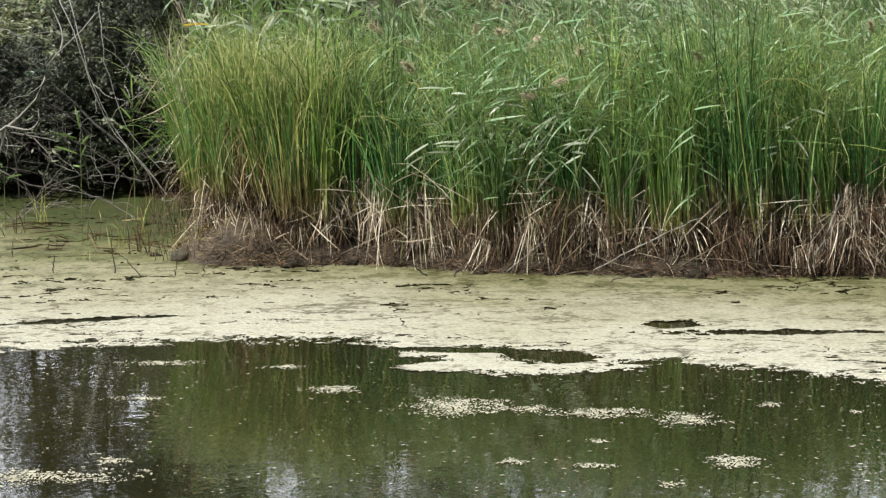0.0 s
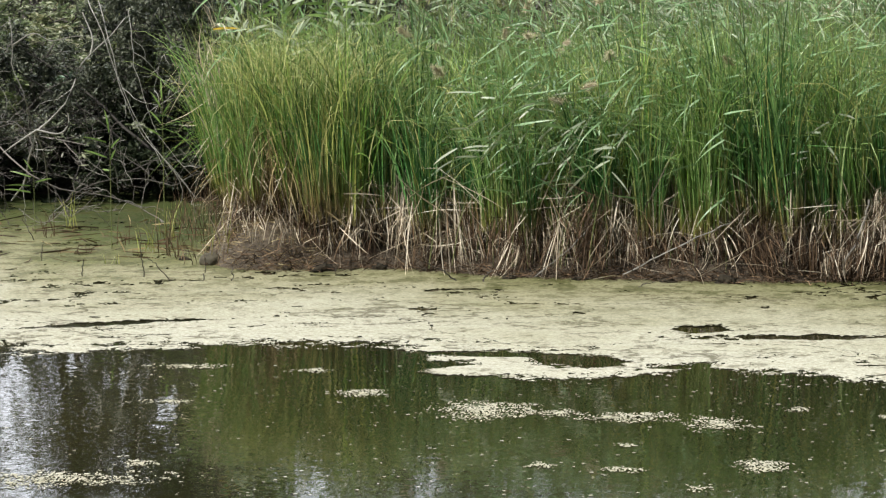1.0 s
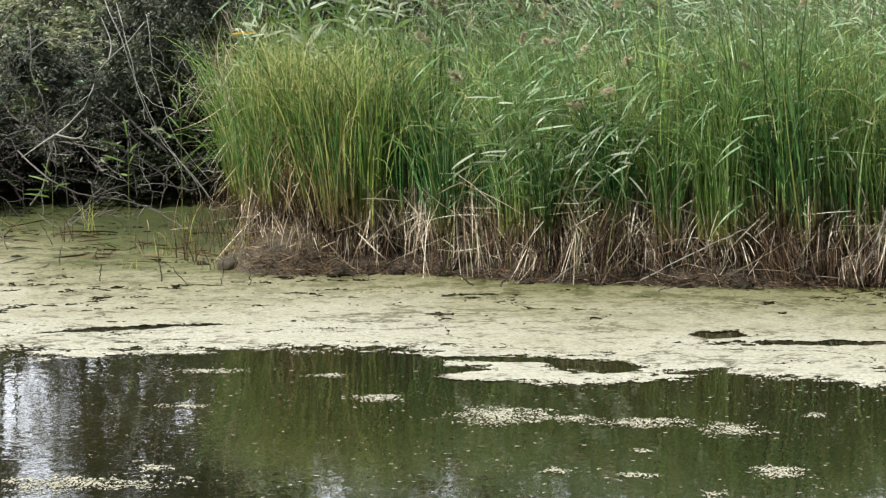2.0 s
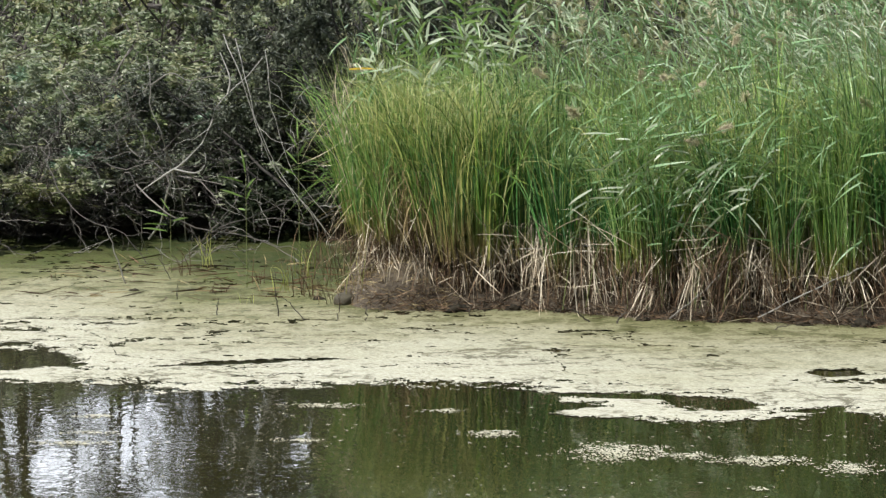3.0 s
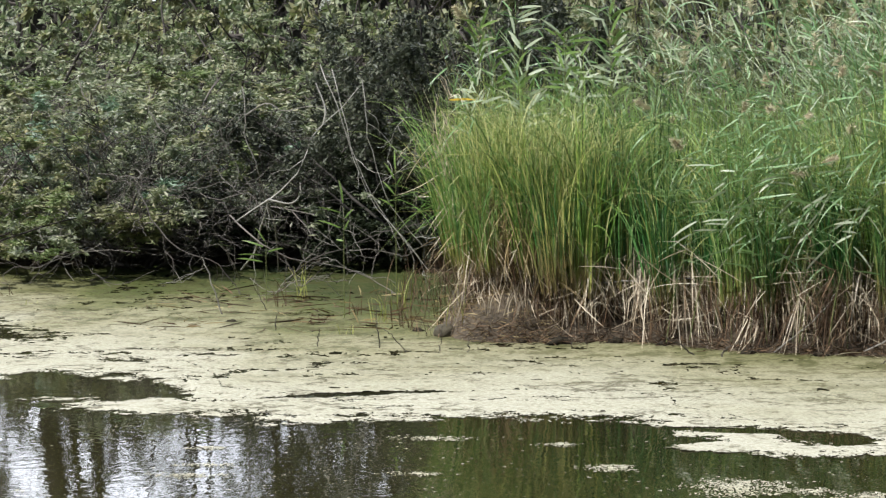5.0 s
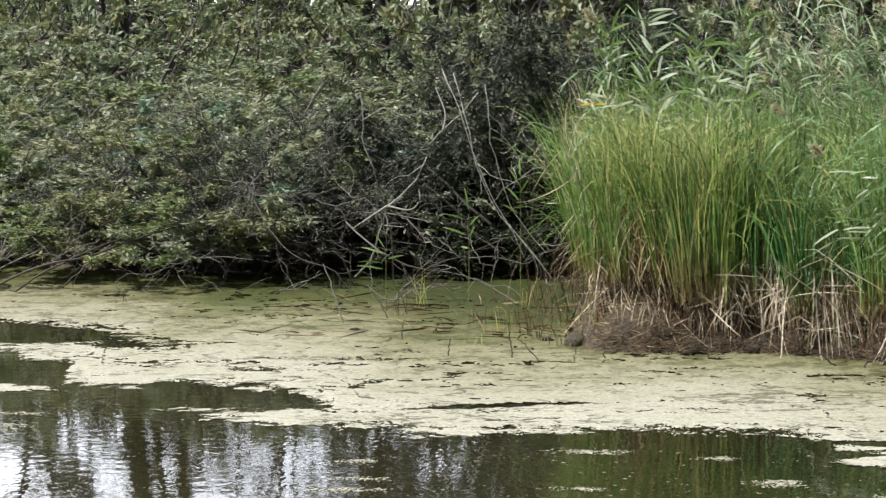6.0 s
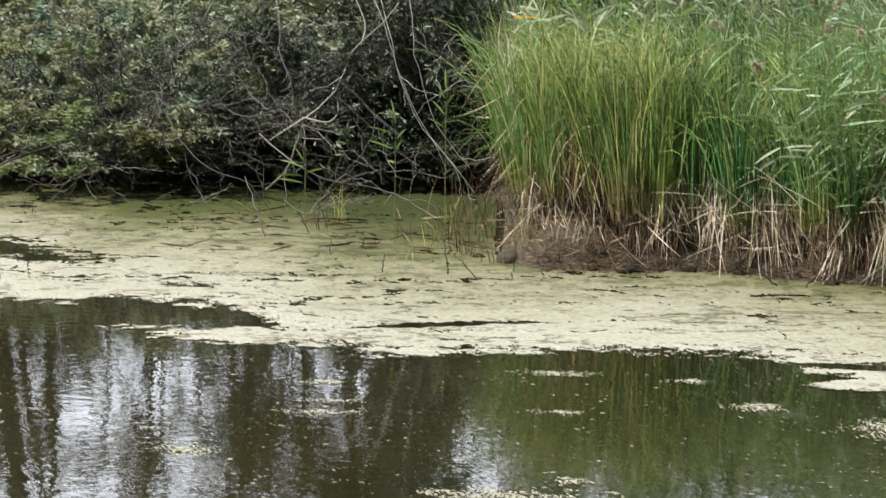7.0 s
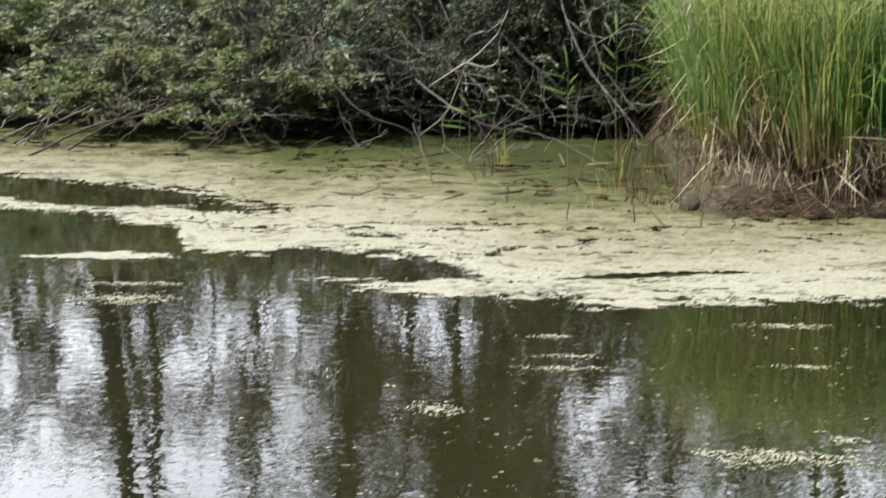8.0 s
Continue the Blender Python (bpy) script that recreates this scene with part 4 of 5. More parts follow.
np_ = len(pb)
v, f, u = ribbons(rng, pb - np.array([0, 0, 1]) * rng.uniform(0, 0.16, np_)[:, None], rng.uniform(0, 2 * math.pi, np_), rng.uniform(0.04, 0.10, np_), rng.uniform(0.2, 0.9, np_), rng.uniform(0.4, 1.4, np_), rng.uniform(0.004, 0.010, np_), 3, 1.0, 0, "tuft")
tagged(part("reed_bed_plumes", mesh_of("reed_bed_plumes", v, f, M_PLUME, u)), "faded brown reed plumes", "reeds", kind="stuff")


# ------------------------------------------------------------------ shrubs
def wander(rng, start, way, length, k, wob, droop):
    """Crooked branch lines: start and way (n, 3), length (n)."""
    n = len(start)
    d = way / np.linalg.norm(way, axis=1, keepdims=True)
    pts = [start]
    for i in range(k - 1):
        d = d + rng.normal(0, wob, (n, 3)) + np.array([0, 0, -droop])
        d /= np.linalg.norm(d, axis=1, keepdims=True)
        pts.append(pts[-1] + d * (length / (k - 1))[:, None])
    return np.stack(pts, 1)


def along(rng, paths, n, lo, hi):
    """n points a path with the directions there."""
    p, k, _ = paths.shape
    q = rng.uniform(lo, hi, (p, n)) * (k - 1)
    i = np.minimum(q.astype(int), k - 2)
    fr = (q - i)[..., None]
    row_ = np.arange(p)[:, None]
    a, b = paths[row_, i], paths[row_, i + 1]
    return (a + (b - a) * fr).reshape(-1, 3), (b - a).reshape(-1, 3)


def shrub(seed, limbs=16, reach=2.2, height=2.4, leaf_from=0.7, leaves=9, leaf_len=0.05, leaf_wid=0.017, material=None, label="", forward=0.0, twiggy=1.0, bare_below=0.75, tilt_most=1.15, clear_below=0.0, bark=None, side=9):
    """Many-stemmed bush: limbs, side branches and twigs with small leaves towards the ends."""
    rng = np.random.default_rng(seed)
    root = new("willow_shrub")
    az = np.linspace(0, 2 * math.pi, limbs, endpoint=False) + rng.normal(0, 0.2, limbs)
    tilt = rng.uniform(0.15, tilt_most, limbs)
    way = np.stack([np.sin(tilt) * np.cos(az), np.sin(tilt) * np.sin(az) - forward, np.cos(tilt)], 1)
    ln = reach * rng.uniform(0.8, 1.2, limbs) * np.where(tilt < 0.6, height / reach, 1.0)
    base = np.stack([0.25 * np.cos(az), 0.25 * np.sin(az), np.full(limbs, -0.05)], 1) * rng.uniform(0.2, 1.0, (limbs, 1))
    L = wander(rng, base, way, ln, 9, 0.16, 0.05)
    a, d = along(rng, L, side, 0.25, 1.0)
    w = d / np.linalg.norm(d, axis=1, keepdims=True) + rng.normal(0, 0.75, d.shape)
    B = wander(rng, a, w, rng.uniform(0.5, 1.1, len(a)) * reach * 0.38, 7, 0.22, 0.04)
    a, d = along(rng, B, int(8 * twiggy), 0.15, 1.0)
    w = d / np.linalg.norm(d, axis=1, keepdims=True) + rng.normal(0, 0.8, d.shape)
    T = wander(rng, a, w, rng.uniform(0.2, 0.5, len(a)) * reach * 0.22, 3, 0.28, 0.02)
    B, T = B[B[..., 2].min(1) > clear_below], T[T[..., 2].min(1) > clear_below]
    for P in (L, B, T):
        P[..., 2] = np.maximum(P[..., 2], 0.02 + 0.05 * rng.random(P.shape[:2]))
    for i in range(limbs):
        v, f, u = tubes(L[i:i + 1], np.linspace(0.026, 0.008, 9)[None] * rng.uniform(0.6, 1.2), 5)
        part("limb", mesh_of("shrub_limb", v, f, bark or M_TWIG, u, True), root)
    v, f, u = joined([tubes(B, np.linspace(0.009, 0.003, 7)[None].repeat(len(B), 0), 3), tubes(T, np.linspace(0.0035, 0.0015, 3)[None].repeat(len(T), 0), 3)])
    tagged(part("twigwork", mesh_of("shrub_twigs", v, f, bark or M_TWIG, u), root, "fine grey twigs"), kind="stuff")
    a, _ = along(rng, T, leaves, 0.2, 1.0)
    clump = value_noise(a[:, 0] * 2.2 + a[:, 2] * 1.3 + 9, a[:, 1] * 2.2 + a[:, 2] * 1.7 + 5, seed, 2)
    rad = np.linalg.norm(a[:, :2], axis=1) / reach + a[:, 2] / height
    fine = 0.5 * value_noise(a[:, 0] * 5.5 + a[:, 2] * 4.1 + 3, a[:, 1] * 5.5 - a[:, 2] * 4.7, seed + 7, 2)
    pick = (a[:, 2] > bare_below + 0.35 * clump) & (rad > leaf_from) & (clump + fine > rng.normal(-0.14, 0.14, len(a)))
    a = a[pick] + rng.normal(0, 0.02, (int(pick.sum()), 3))
    if len(a):
        v, f, u = leaflets(rng, a, leaf_len, leaf_wid)
        part("foliage", mesh_of("shrub_foliage", v, f, material or M_WILLOW, u), root)
    return tagged(root, label, "shrub", "shrubs round the cove")


LEAFY = "dense olive-green willow shrub overhanging the water"
BARE = "half-bare grey shrub with tangled twigs over the cove"
leafy = [shrub(500 + i, 18, 2.3, 2.55, 0.30, 40, 0.105, 0.034, M_BUSH_BROWN if i == 1 else None, label=LEAFY, forward=0.22, twiggy=0.8, bare_below=0.35) for i in range(3)]
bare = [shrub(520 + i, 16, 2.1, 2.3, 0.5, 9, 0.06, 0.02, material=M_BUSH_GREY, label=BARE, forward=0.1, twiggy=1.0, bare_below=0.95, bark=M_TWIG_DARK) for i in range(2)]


def crown_line(x, y):
    """Height to which the brush reaches: it climbs away from the water."""
    return (0.142 if x < -1.0 else 0.165) * y - 3.0


def put(src, spots, follow=True):
    tall = max(max(c[2] for c in p.bound_box) for p in src.children if p.data) if follow else 1.0
    for i, (x, y, s, turn) in enumerate(spots):
        z = float(ground_z(np.array([x]), np.array([y]))[0])
        up = (crown_line(x, y) - z + 0.22 * math.sin(7 * x + 3 * y)) * 1.2 / tall if follow else s
        m = pose(x, y, z, 0, 0, turn)
        if i == 0:
            src.matrix_basis = m
            src.scale = (s, s, up)
        else:
            copy_thing(src, m @ Matrix.Diagonal((s / src.scale[0], s / src.scale[1], up / src.scale[2], 1)))


put(leafy[0], [(-6.4, 31.9, 1.05, 0), (-9.9, 33.0, 1.1, 20), (-7.3, 34.0, 1.15, -15), (-13.5, 34.5, 1.2, 12), (-11.0, 36.6, 1.35, 40), (-8.0, 36.8, 1.35, 70)])
put(leafy[1], [(-7.6, 31.7, 1.0, 8), (-6.2, 34.3, 1.1, -20), (-11.6, 33.8, 1.15, 14), (-9.0, 35.2, 1.25, 25)])
put(leafy[2], [(-8.7, 32.4, 1.05, -12), (-6.0, 35.2, 1.2, 15), (-12.5, 36.2, 1.25, 5)])
put(bare[0], [(-5.2, 31.9, 1.0, 0), (-6.3, 31.3, 0.8, 50)])
put(bare[1], [(-5.9, 31.8, 0.95, 10), (-6.9, 31.6, 0.9, -25)])
put(shrub(530, 18, 2.3, 2.6, 0.3, 28, 0.08, 0.03, M_BUSH_GREY, label="grey-green willow arching over the dark cove, darkened for its shade", forward=0.30, twiggy=0.8, bare_below=1.5, tilt_most=0.7, clear_below=1.3), [(-5.1, 33.0, 1.0, 18)])
# canopy set over the hollow to shade it, its leaves darkened as well
roof = shrub(531, 20, 2.5, 2.6, 0.3, 30, 0.095, 0.037, M_BUSH_GREY, "bush roofing the hollow beside the reeds, leaves darkened for shade", forward=0.35, twiggy=0.9, bare_below=1.5, tilt_most=0.95, clear_below=1.25, bark=M_BARK)
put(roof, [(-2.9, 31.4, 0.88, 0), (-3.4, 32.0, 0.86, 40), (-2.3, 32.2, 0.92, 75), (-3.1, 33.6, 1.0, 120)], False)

put(shrub(532, 14, 1.5, 2.7, 0.3, 30, 0.14, 0.032, M_SALLOW, "blue-green sallow with long leaves among the willows", twiggy=0.7, bare_below=0.8, tilt_most=0.7), [(-6.9, 32.8, 0.9, 0), (-8.1, 33.4, 0.85, 90), (-11.0, 34.6, 1.0, 200)])

# bushes added in the hollow, leaves near black to stand in for its shade
gloom_bush = shrub(533, 22, 1.7, 1.2, 0.15, 46, 0.085, 0.036, M_HOLLOW_SHADE, "dense bush added to the hollow, near black for its shade", twiggy=0.9, bare_below=-0.3, bark=M_BARK, side=10)
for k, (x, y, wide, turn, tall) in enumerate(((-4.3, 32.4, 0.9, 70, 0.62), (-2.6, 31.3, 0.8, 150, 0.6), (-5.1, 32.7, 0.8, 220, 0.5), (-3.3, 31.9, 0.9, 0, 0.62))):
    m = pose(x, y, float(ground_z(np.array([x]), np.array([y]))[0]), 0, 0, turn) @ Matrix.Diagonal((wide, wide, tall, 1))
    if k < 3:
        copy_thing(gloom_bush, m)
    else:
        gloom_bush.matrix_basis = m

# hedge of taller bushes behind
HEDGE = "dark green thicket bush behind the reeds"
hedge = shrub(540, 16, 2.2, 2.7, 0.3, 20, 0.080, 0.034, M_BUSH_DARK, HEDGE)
# those behind the hollow carry its shade in their darker leaf colour
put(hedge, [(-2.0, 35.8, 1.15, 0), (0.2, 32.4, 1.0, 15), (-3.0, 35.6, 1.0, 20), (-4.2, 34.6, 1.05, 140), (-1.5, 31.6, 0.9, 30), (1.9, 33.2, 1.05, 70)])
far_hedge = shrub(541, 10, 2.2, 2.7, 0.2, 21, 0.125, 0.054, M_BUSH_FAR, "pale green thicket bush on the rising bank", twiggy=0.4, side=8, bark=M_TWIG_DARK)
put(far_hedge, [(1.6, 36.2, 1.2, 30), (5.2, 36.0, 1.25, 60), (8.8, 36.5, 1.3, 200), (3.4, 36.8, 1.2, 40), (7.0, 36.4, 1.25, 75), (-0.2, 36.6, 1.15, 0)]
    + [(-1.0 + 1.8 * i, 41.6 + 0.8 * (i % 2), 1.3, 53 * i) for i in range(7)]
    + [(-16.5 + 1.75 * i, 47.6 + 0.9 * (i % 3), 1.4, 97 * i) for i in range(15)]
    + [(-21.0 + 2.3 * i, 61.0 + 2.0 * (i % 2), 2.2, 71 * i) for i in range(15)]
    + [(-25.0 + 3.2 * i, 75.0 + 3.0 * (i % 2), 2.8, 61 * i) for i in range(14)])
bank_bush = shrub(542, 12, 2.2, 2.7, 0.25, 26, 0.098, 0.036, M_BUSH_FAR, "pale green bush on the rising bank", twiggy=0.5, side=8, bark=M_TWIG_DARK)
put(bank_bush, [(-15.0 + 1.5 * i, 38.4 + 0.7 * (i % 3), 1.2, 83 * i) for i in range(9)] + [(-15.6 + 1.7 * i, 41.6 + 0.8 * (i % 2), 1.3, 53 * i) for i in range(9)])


# ------------------------------------------------------------------ trees behind
def tree(seed, height=13.0, trunk=0.20, crown_from=0.3, leaves=11, spread=1.0, limbs=34):
    rng = np.random.default_rng(seed)
    root = new("tree")
    T = wander(rng, np.array([[0, 0, -0.3]]), np.array([[rng.normal(0, 0.05), rng.normal(0, 0.05), 1.0]]), np.array([height]), 14, 0.05, 0.0)
    v, f, u = tubes(T, (np.linspace(1, 0.15, 14) * trunk)[None], 9)
    part("trunk", mesh_of("trunk", v, f, M_BARK, u, True), root)
    a, _ = along(rng, T, limbs, crown_from, 0.98)
    az = rng.uniform(0, 2 * math.pi, len(a))
    up = rng.uniform(0.2, 1.1, len(a))
    w = np.stack([np.cos(az), np.sin(az), up], 1)
    ln = spread * np.interp(a[:, 2] / height, [0.2, 0.5, 1.0], [1.4, 2.3, 0.9]) * rng.uniform(0.6, 1.1, len(a))
    L = wander(rng, a, w, ln, 7, 0.14, 0.02)
    a, d = along(rng, L, 7, 0.25, 1.0)
    B = wander(rng, a, d / np.linalg.norm(d, axis=1, keepdims=True) + rng.normal(0, 0.7, d.shape), rng.uniform(0.3, 0.8, len(a)), 4, 0.2, 0.08)
    v, f, u = joined([tubes(L, np.linspace(0.035, 0.010, 7)[None].repeat(len(L), 0), 3), tubes(B, np.linspace(0.009, 0.004, 4)[None].repeat(len(B), 0), 3)])
    tagged(part("branchwork", mesh_of("tree_limbs", v, f, M_BARK, u), root), kind="stuff")
    a, _ = along(rng, B, leaves, 0.2, 1.0)
    clump = value_noise(a[:, 0] * 1.1 + a[:, 2], a[:, 1] * 1.1 + a[:, 2] * 0.8, seed, 2)
    a = a[clump > -0.15]
    a = a + rng.normal(0, 0.07, a.shape)
    v, f, u = leaflets(rng, a, 0.11, 0.055, 0.6)
    part("crown", mesh_of("tree_crown", v, f, M_TREE_LEAF, u), root)
    return tagged(root, "tall slender tree with a loose green crown", "tree", "trees behind the pond")


def plant(src, spots):
    """Trees stand past the thicket."""
    put(src, [(x, y, s * 1.23, turn) for x, y, s, turn in spots], False)


rng = np.random.default_rng(71)
# two bare-stemmed tall trees, and leafy columns of younger ones with narrow gaps between
plant(tree(700, 15.5, 0.10, 0.60, 9, 0.7), [(-11.42, 52.8, 0.95, 0), (-16.9, 54.2, 1.0, 200)])
plant(tree(701, 17.0, 0.20, 0.50, 9, 1.0), [(-12.5, 53.0, 1.0, 0), (-19.7, 56.5, 1.1, 150), (6.2, 57.7, 1.1, 10)])
plant(tree(702, 11.5, 0.11, 0.10, 10, 0.26), [(-14.4, 54.0, 0.9, 40), (-15.5, 53.0, 1.0, 10)])
plant(tree(703, 11.0, 0.16, 0.12, 13, 1.1), [(0.6, 52.0, 1.0, 0), (1.9, 54.0, 1.05, 130), (3.1, 53.0, 1.05, 50), (5.2, 52.0, 1.0, 100), (7.9, 53.0, 1.1, 170), (10.9, 53.0, 1.1, 230), (-23.3, 54.0, 1.2, 20), (14.4, 54.0, 1.2, 70)])
COLUMNS = (-12.0, -8.75, -7.4, -6.35, -4.5, -4.15, -1.9, -1.05, -0.5, 0.0)
columns = [(x + rng.uniform(-0.05, 0.05), rng.uniform(51.5, 55.0), rng.uniform(0.9, 1.15), 47.0 * i) for i, x in enumerate(COLUMNS)]
plant(tree(704, 11.5, 0.075, 0.06, 17, 0.19, 64), columns[::2])
plant(tree(712, 11.0, 0.065, 0.05, 17, 0.17, 60), columns[1::2])
# bare below, leafy at the top
plant(tree(715, 11.0, 0.075, 0.42, 20, 0.58, 56), [(x, 52.5 + 0.7 * (i % 3), 0.95 + 0.05 * (i % 4), 61.0 * i) for i, x in enumerate((-7.2, -6.6, -6.0, -5.3, -4.8, -4.3))])
plant(tree(716, 10.0, 0.035, 0.25, 3, 0.16, 20), [(-11.1, 53.0, 0.95, 30), (-9.95, 52.5, 0.95, 250)])
# saplings: bare poles, thin leafy ones, bushy low ones
poles = [(-9.4 + 0.36 * i + rng.uniform(-0.15, 0.15), rng.uniform(51.0, 57.0), rng.uniform(0.8, 1.15), 29.0 * i) for i in range(20)]
plant(tree(709, 8.4, 0.050, 0.35, 4, 0.26, 14), poles[::2])
plant(tree(710, 8.8, 0.034, 0.30, 4, 0.28, 14), poles[1::2])
plant(tree(705, 6.2, 0.045, 0.35, 5, 0.28, 18), [(-14.2 + 0.40 * i + rng.uniform(-0.2, 0.2), rng.uniform(51.0, 57.0), rng.uniform(0.75, 1.1), 67.0 * i) for i in range(12)])
bushy = [(-3.7 + 0.40 * i + rng.uniform(-0.12, 0.12), rng.uniform(52.0, 55.5), rng.uniform(0.76, 0.90) if i < 6 else rng.uniform(0.9, 1.1), 71.0 * i) for i in range(26)]
plant(tree(708, 6.0, 0.07, 0.10, 12, 0.5), bushy)


# ------------------------------------------------------------------ bare branches, stems and sticks
def smooth_line(points, k=14):
    p = np.array(points, float)
    t = np.linspace(0, len(p) - 1, k)
    i = np.clip(t.astype(int), 0, len(p) - 2)
    g = np.gradient(p, axis=0)
    s = (t - i)[:, None]
    h00, h10, h01, h11 = 2 * s**3 - 3 * s**2 + 1, s**3 - 2 * s**2 + s, -2 * s**3 + 3 * s**2, s**3 - s**2
    return h00 * p[i] + h10 * g[i] + h01 * p[i + 1] + h11 * g[i + 1]


def branch(name, points, r0, r1, material, label, category="branch", twigs=0, seed=0, forks=()):
    """A bent branch with a few side twigs."""
    rng = np.random.default_rng(seed)
    line = smooth_line(points)
    line[1:-1] += rng.normal(0, 0.006, line[1:-1].shape)
    root = part(name, mesh_of(name, *tubes(line[None], np.linspace(r0, r1, len(line))[None], 7)[:2], material, None, True))
    for fork in forks:
        fl = smooth_line(fork)
        part("fork", mesh_of("fork", *tubes(fl[None], np.linspace(r1 * 1.2, r1 * 0.5, len(fl))[None], 6)[:2], material, None, True), root)
    if twigs:
        a, d = along(rng, line[None], twigs, 0.2, 1.0)
        w = d / np.linalg.norm(d, axis=1, keepdims=True) + rng.normal(0, 0.8, d.shape)
        t = wander(rng, a, w, rng.uniform(0.12, 0.5, twigs), 6, 0.3, 0.0)
        t[..., 2] = np.maximum(t[..., 2], 0.01)
        for i in range(twigs):
            part("twig", mesh_of("side_twig", *tubes(t[i:i + 1], np.linspace(0.0035, 0.0015, 6)[None], 4)[:2], material), root)
    return tagged(root, label, category)


branch("bare_branch", [(-3.48, 28.5, 2.09), (-3.65, 28.3, 1.87), (-3.81, 28.3, 1.73), (-3.94, 28.3, 1.59), (-3.99, 28.3, 1.42), (-4.15, 28.3, 1.14), (-4.37, 28.3, 0.98), (-4.40, 28.35, 0.82), (-4.51, 28.5, 0.61), (-4.62, 29.0, 0.40), (-4.9, 29.9, 0.12)],
       0.0045, 0.010, M_BONE, "bleached twisted branch hanging over the cove", "branch", 9, 1,
       [[(-4.37, 28.3, 0.98), (-4.15, 28.3, 0.94), (-4.05, 28.3, 1.03), (-4.05, 28.3, 1.15)], [(-3.81, 28.3, 1.73), (-3.79, 28.3, 1.9), (-3.89, 28.35, 2.15)], [(-4.37, 28.3, 0.98), (-4.51, 28.3, 0.89), (-4.72, 28.35, 0.75)]])
branch("bare_branch", [(-4.70, 28.8, 2.1), (-4.63, 28.6, 1.82), (-4.65, 28.6, 1.61), (-4.55, 28.6, 1.37), (-4.52, 28.65, 1.22), (-4.45, 29.2, 0.7), (-4.5, 29.9, 0.1)], 0.004, 0.007, M_PALE_WOOD, "thin grey branch with crooked twigs over the cove", "branch", 10, 2,
       [[(-4.63, 28.6, 1.82), (-4.41, 28.5, 1.94), (-4.24, 28.5, 1.86), (-4.03, 28.5, 1.9), (-3.81, 28.5, 1.91)]])
for n, (pts, r) in enumerate((
        ([(-3.75, 27.6, 2.35), (-3.61, 27.4, 2.07), (-3.49, 27.4, 1.74), (-3.37, 27.4, 1.36), (-3.21, 27.4, 1.0), (-2.96, 27.4, 0.7), (-2.69, 27.4, 0.36)], 0.0055),
        ([(-3.66, 27.8, 2.3), (-3.52, 27.5, 1.9), (-3.42, 27.5, 1.5), (-3.28, 27.5, 1.15), (-3.08, 27.5, 0.85), (-2.8, 27.5, 0.5), (-2.72, 27.6, 0.2)], 0.005),
        ([(-3.33, 27.5, 2.2), (-3.29, 27.4, 1.95), (-3.26, 27.4, 1.63), (-3.15, 27.4, 1.25), (-3.02, 27.4, 0.95), (-2.74, 27.4, 0.6)], 0.0042),
        ([(-2.62, 27.2, 1.75), (-2.85, 27.2, 1.85), (-3.0, 27.2, 1.7), (-3.06, 27.2, 1.4)], 0.003),
        ([(-3.3, 27.6, 1.05), (-3.0, 27.5, 1.3), (-2.7, 27.4, 1.35), (-2.45, 27.3, 1.2)], 0.003))):
    branch("dead_cane", pts, r * 0.95, r * 0.6, M_BONE, "thin dry cane arching down beside the reeds", "cane", 3, 10 + n)
branch("low_branch", [(-4.9, 29.2, 0.75), (-4.53, 28.6, 0.54), (-4.16, 28.6, 0.34), (-3.7, 28.6, 0.28), (-3.35, 28.6, 0.14), (-3.1, 28.4, 0.02)], 0.009, 0.004, M_TWIG, "grey branch dipping into the water", "branch", 8, 21)
branch("low_branch", [(-4.3, 28.9, 0.05), (-4.04, 28.6, 0.31), (-3.58, 28.6, 0.49), (-3.12, 28.6, 0.66), (-2.66, 28.6, 0.74)], 0.007, 0.0035, M_TWIG_DARK, "grey branch reaching across the dark cove", "branch", 8, 22)
branch("low_branch", [(-5.9, 29.5, 0.95), (-5.6, 29.0, 0.6), (-5.3, 28.7, 0.42), (-4.95, 28.6, 0.3), (-4.7, 28.5, 0.02)], 0.007, 0.0035, M_TWIG_DARK, "grey branch dipping into the water", "branch", 8, 23)
branch("fallen_branch", [(-8.75, 28.7, -0.03), (-8.09, 28.8, 0.28), (-7.53, 28.9, 0.41), (-6.97, 29.3, 0.6), (-6.5, 30.2, 0.7)], 0.014, 0.008, M_DARK_WOOD, "dark branch slanting out of the scum", "branch", 7, 24)
branch("fallen_branch", [(-8.45, 29.2, -0.03), (-7.84, 29.3, 0.33), (-7.38, 29.5, 0.52), (-7.0, 30.3, 0.7)], 0.012, 0.007, M_DARK_WOOD, "dark branch slanting out of the scum", "branch", 7, 25)
for n, (x0, x1, z1) in enumerate(((-8.9, -8.45, 0.55), (-9.0, -8.2, 0.42), (-8.7, -8.55, 0.7), (-9.3, -8.5, 0.35))):
    branch("driftwood_stick", [(x0, 29.6, 0.0), ((x0 + x1) / 2, 29.7, z1 * 0.55), (x1, 29.9, z1)], 0.010, 0.005, M_PALE_WOOD, "pale dead stick at the water's edge", "stick", 3, 60 + n)
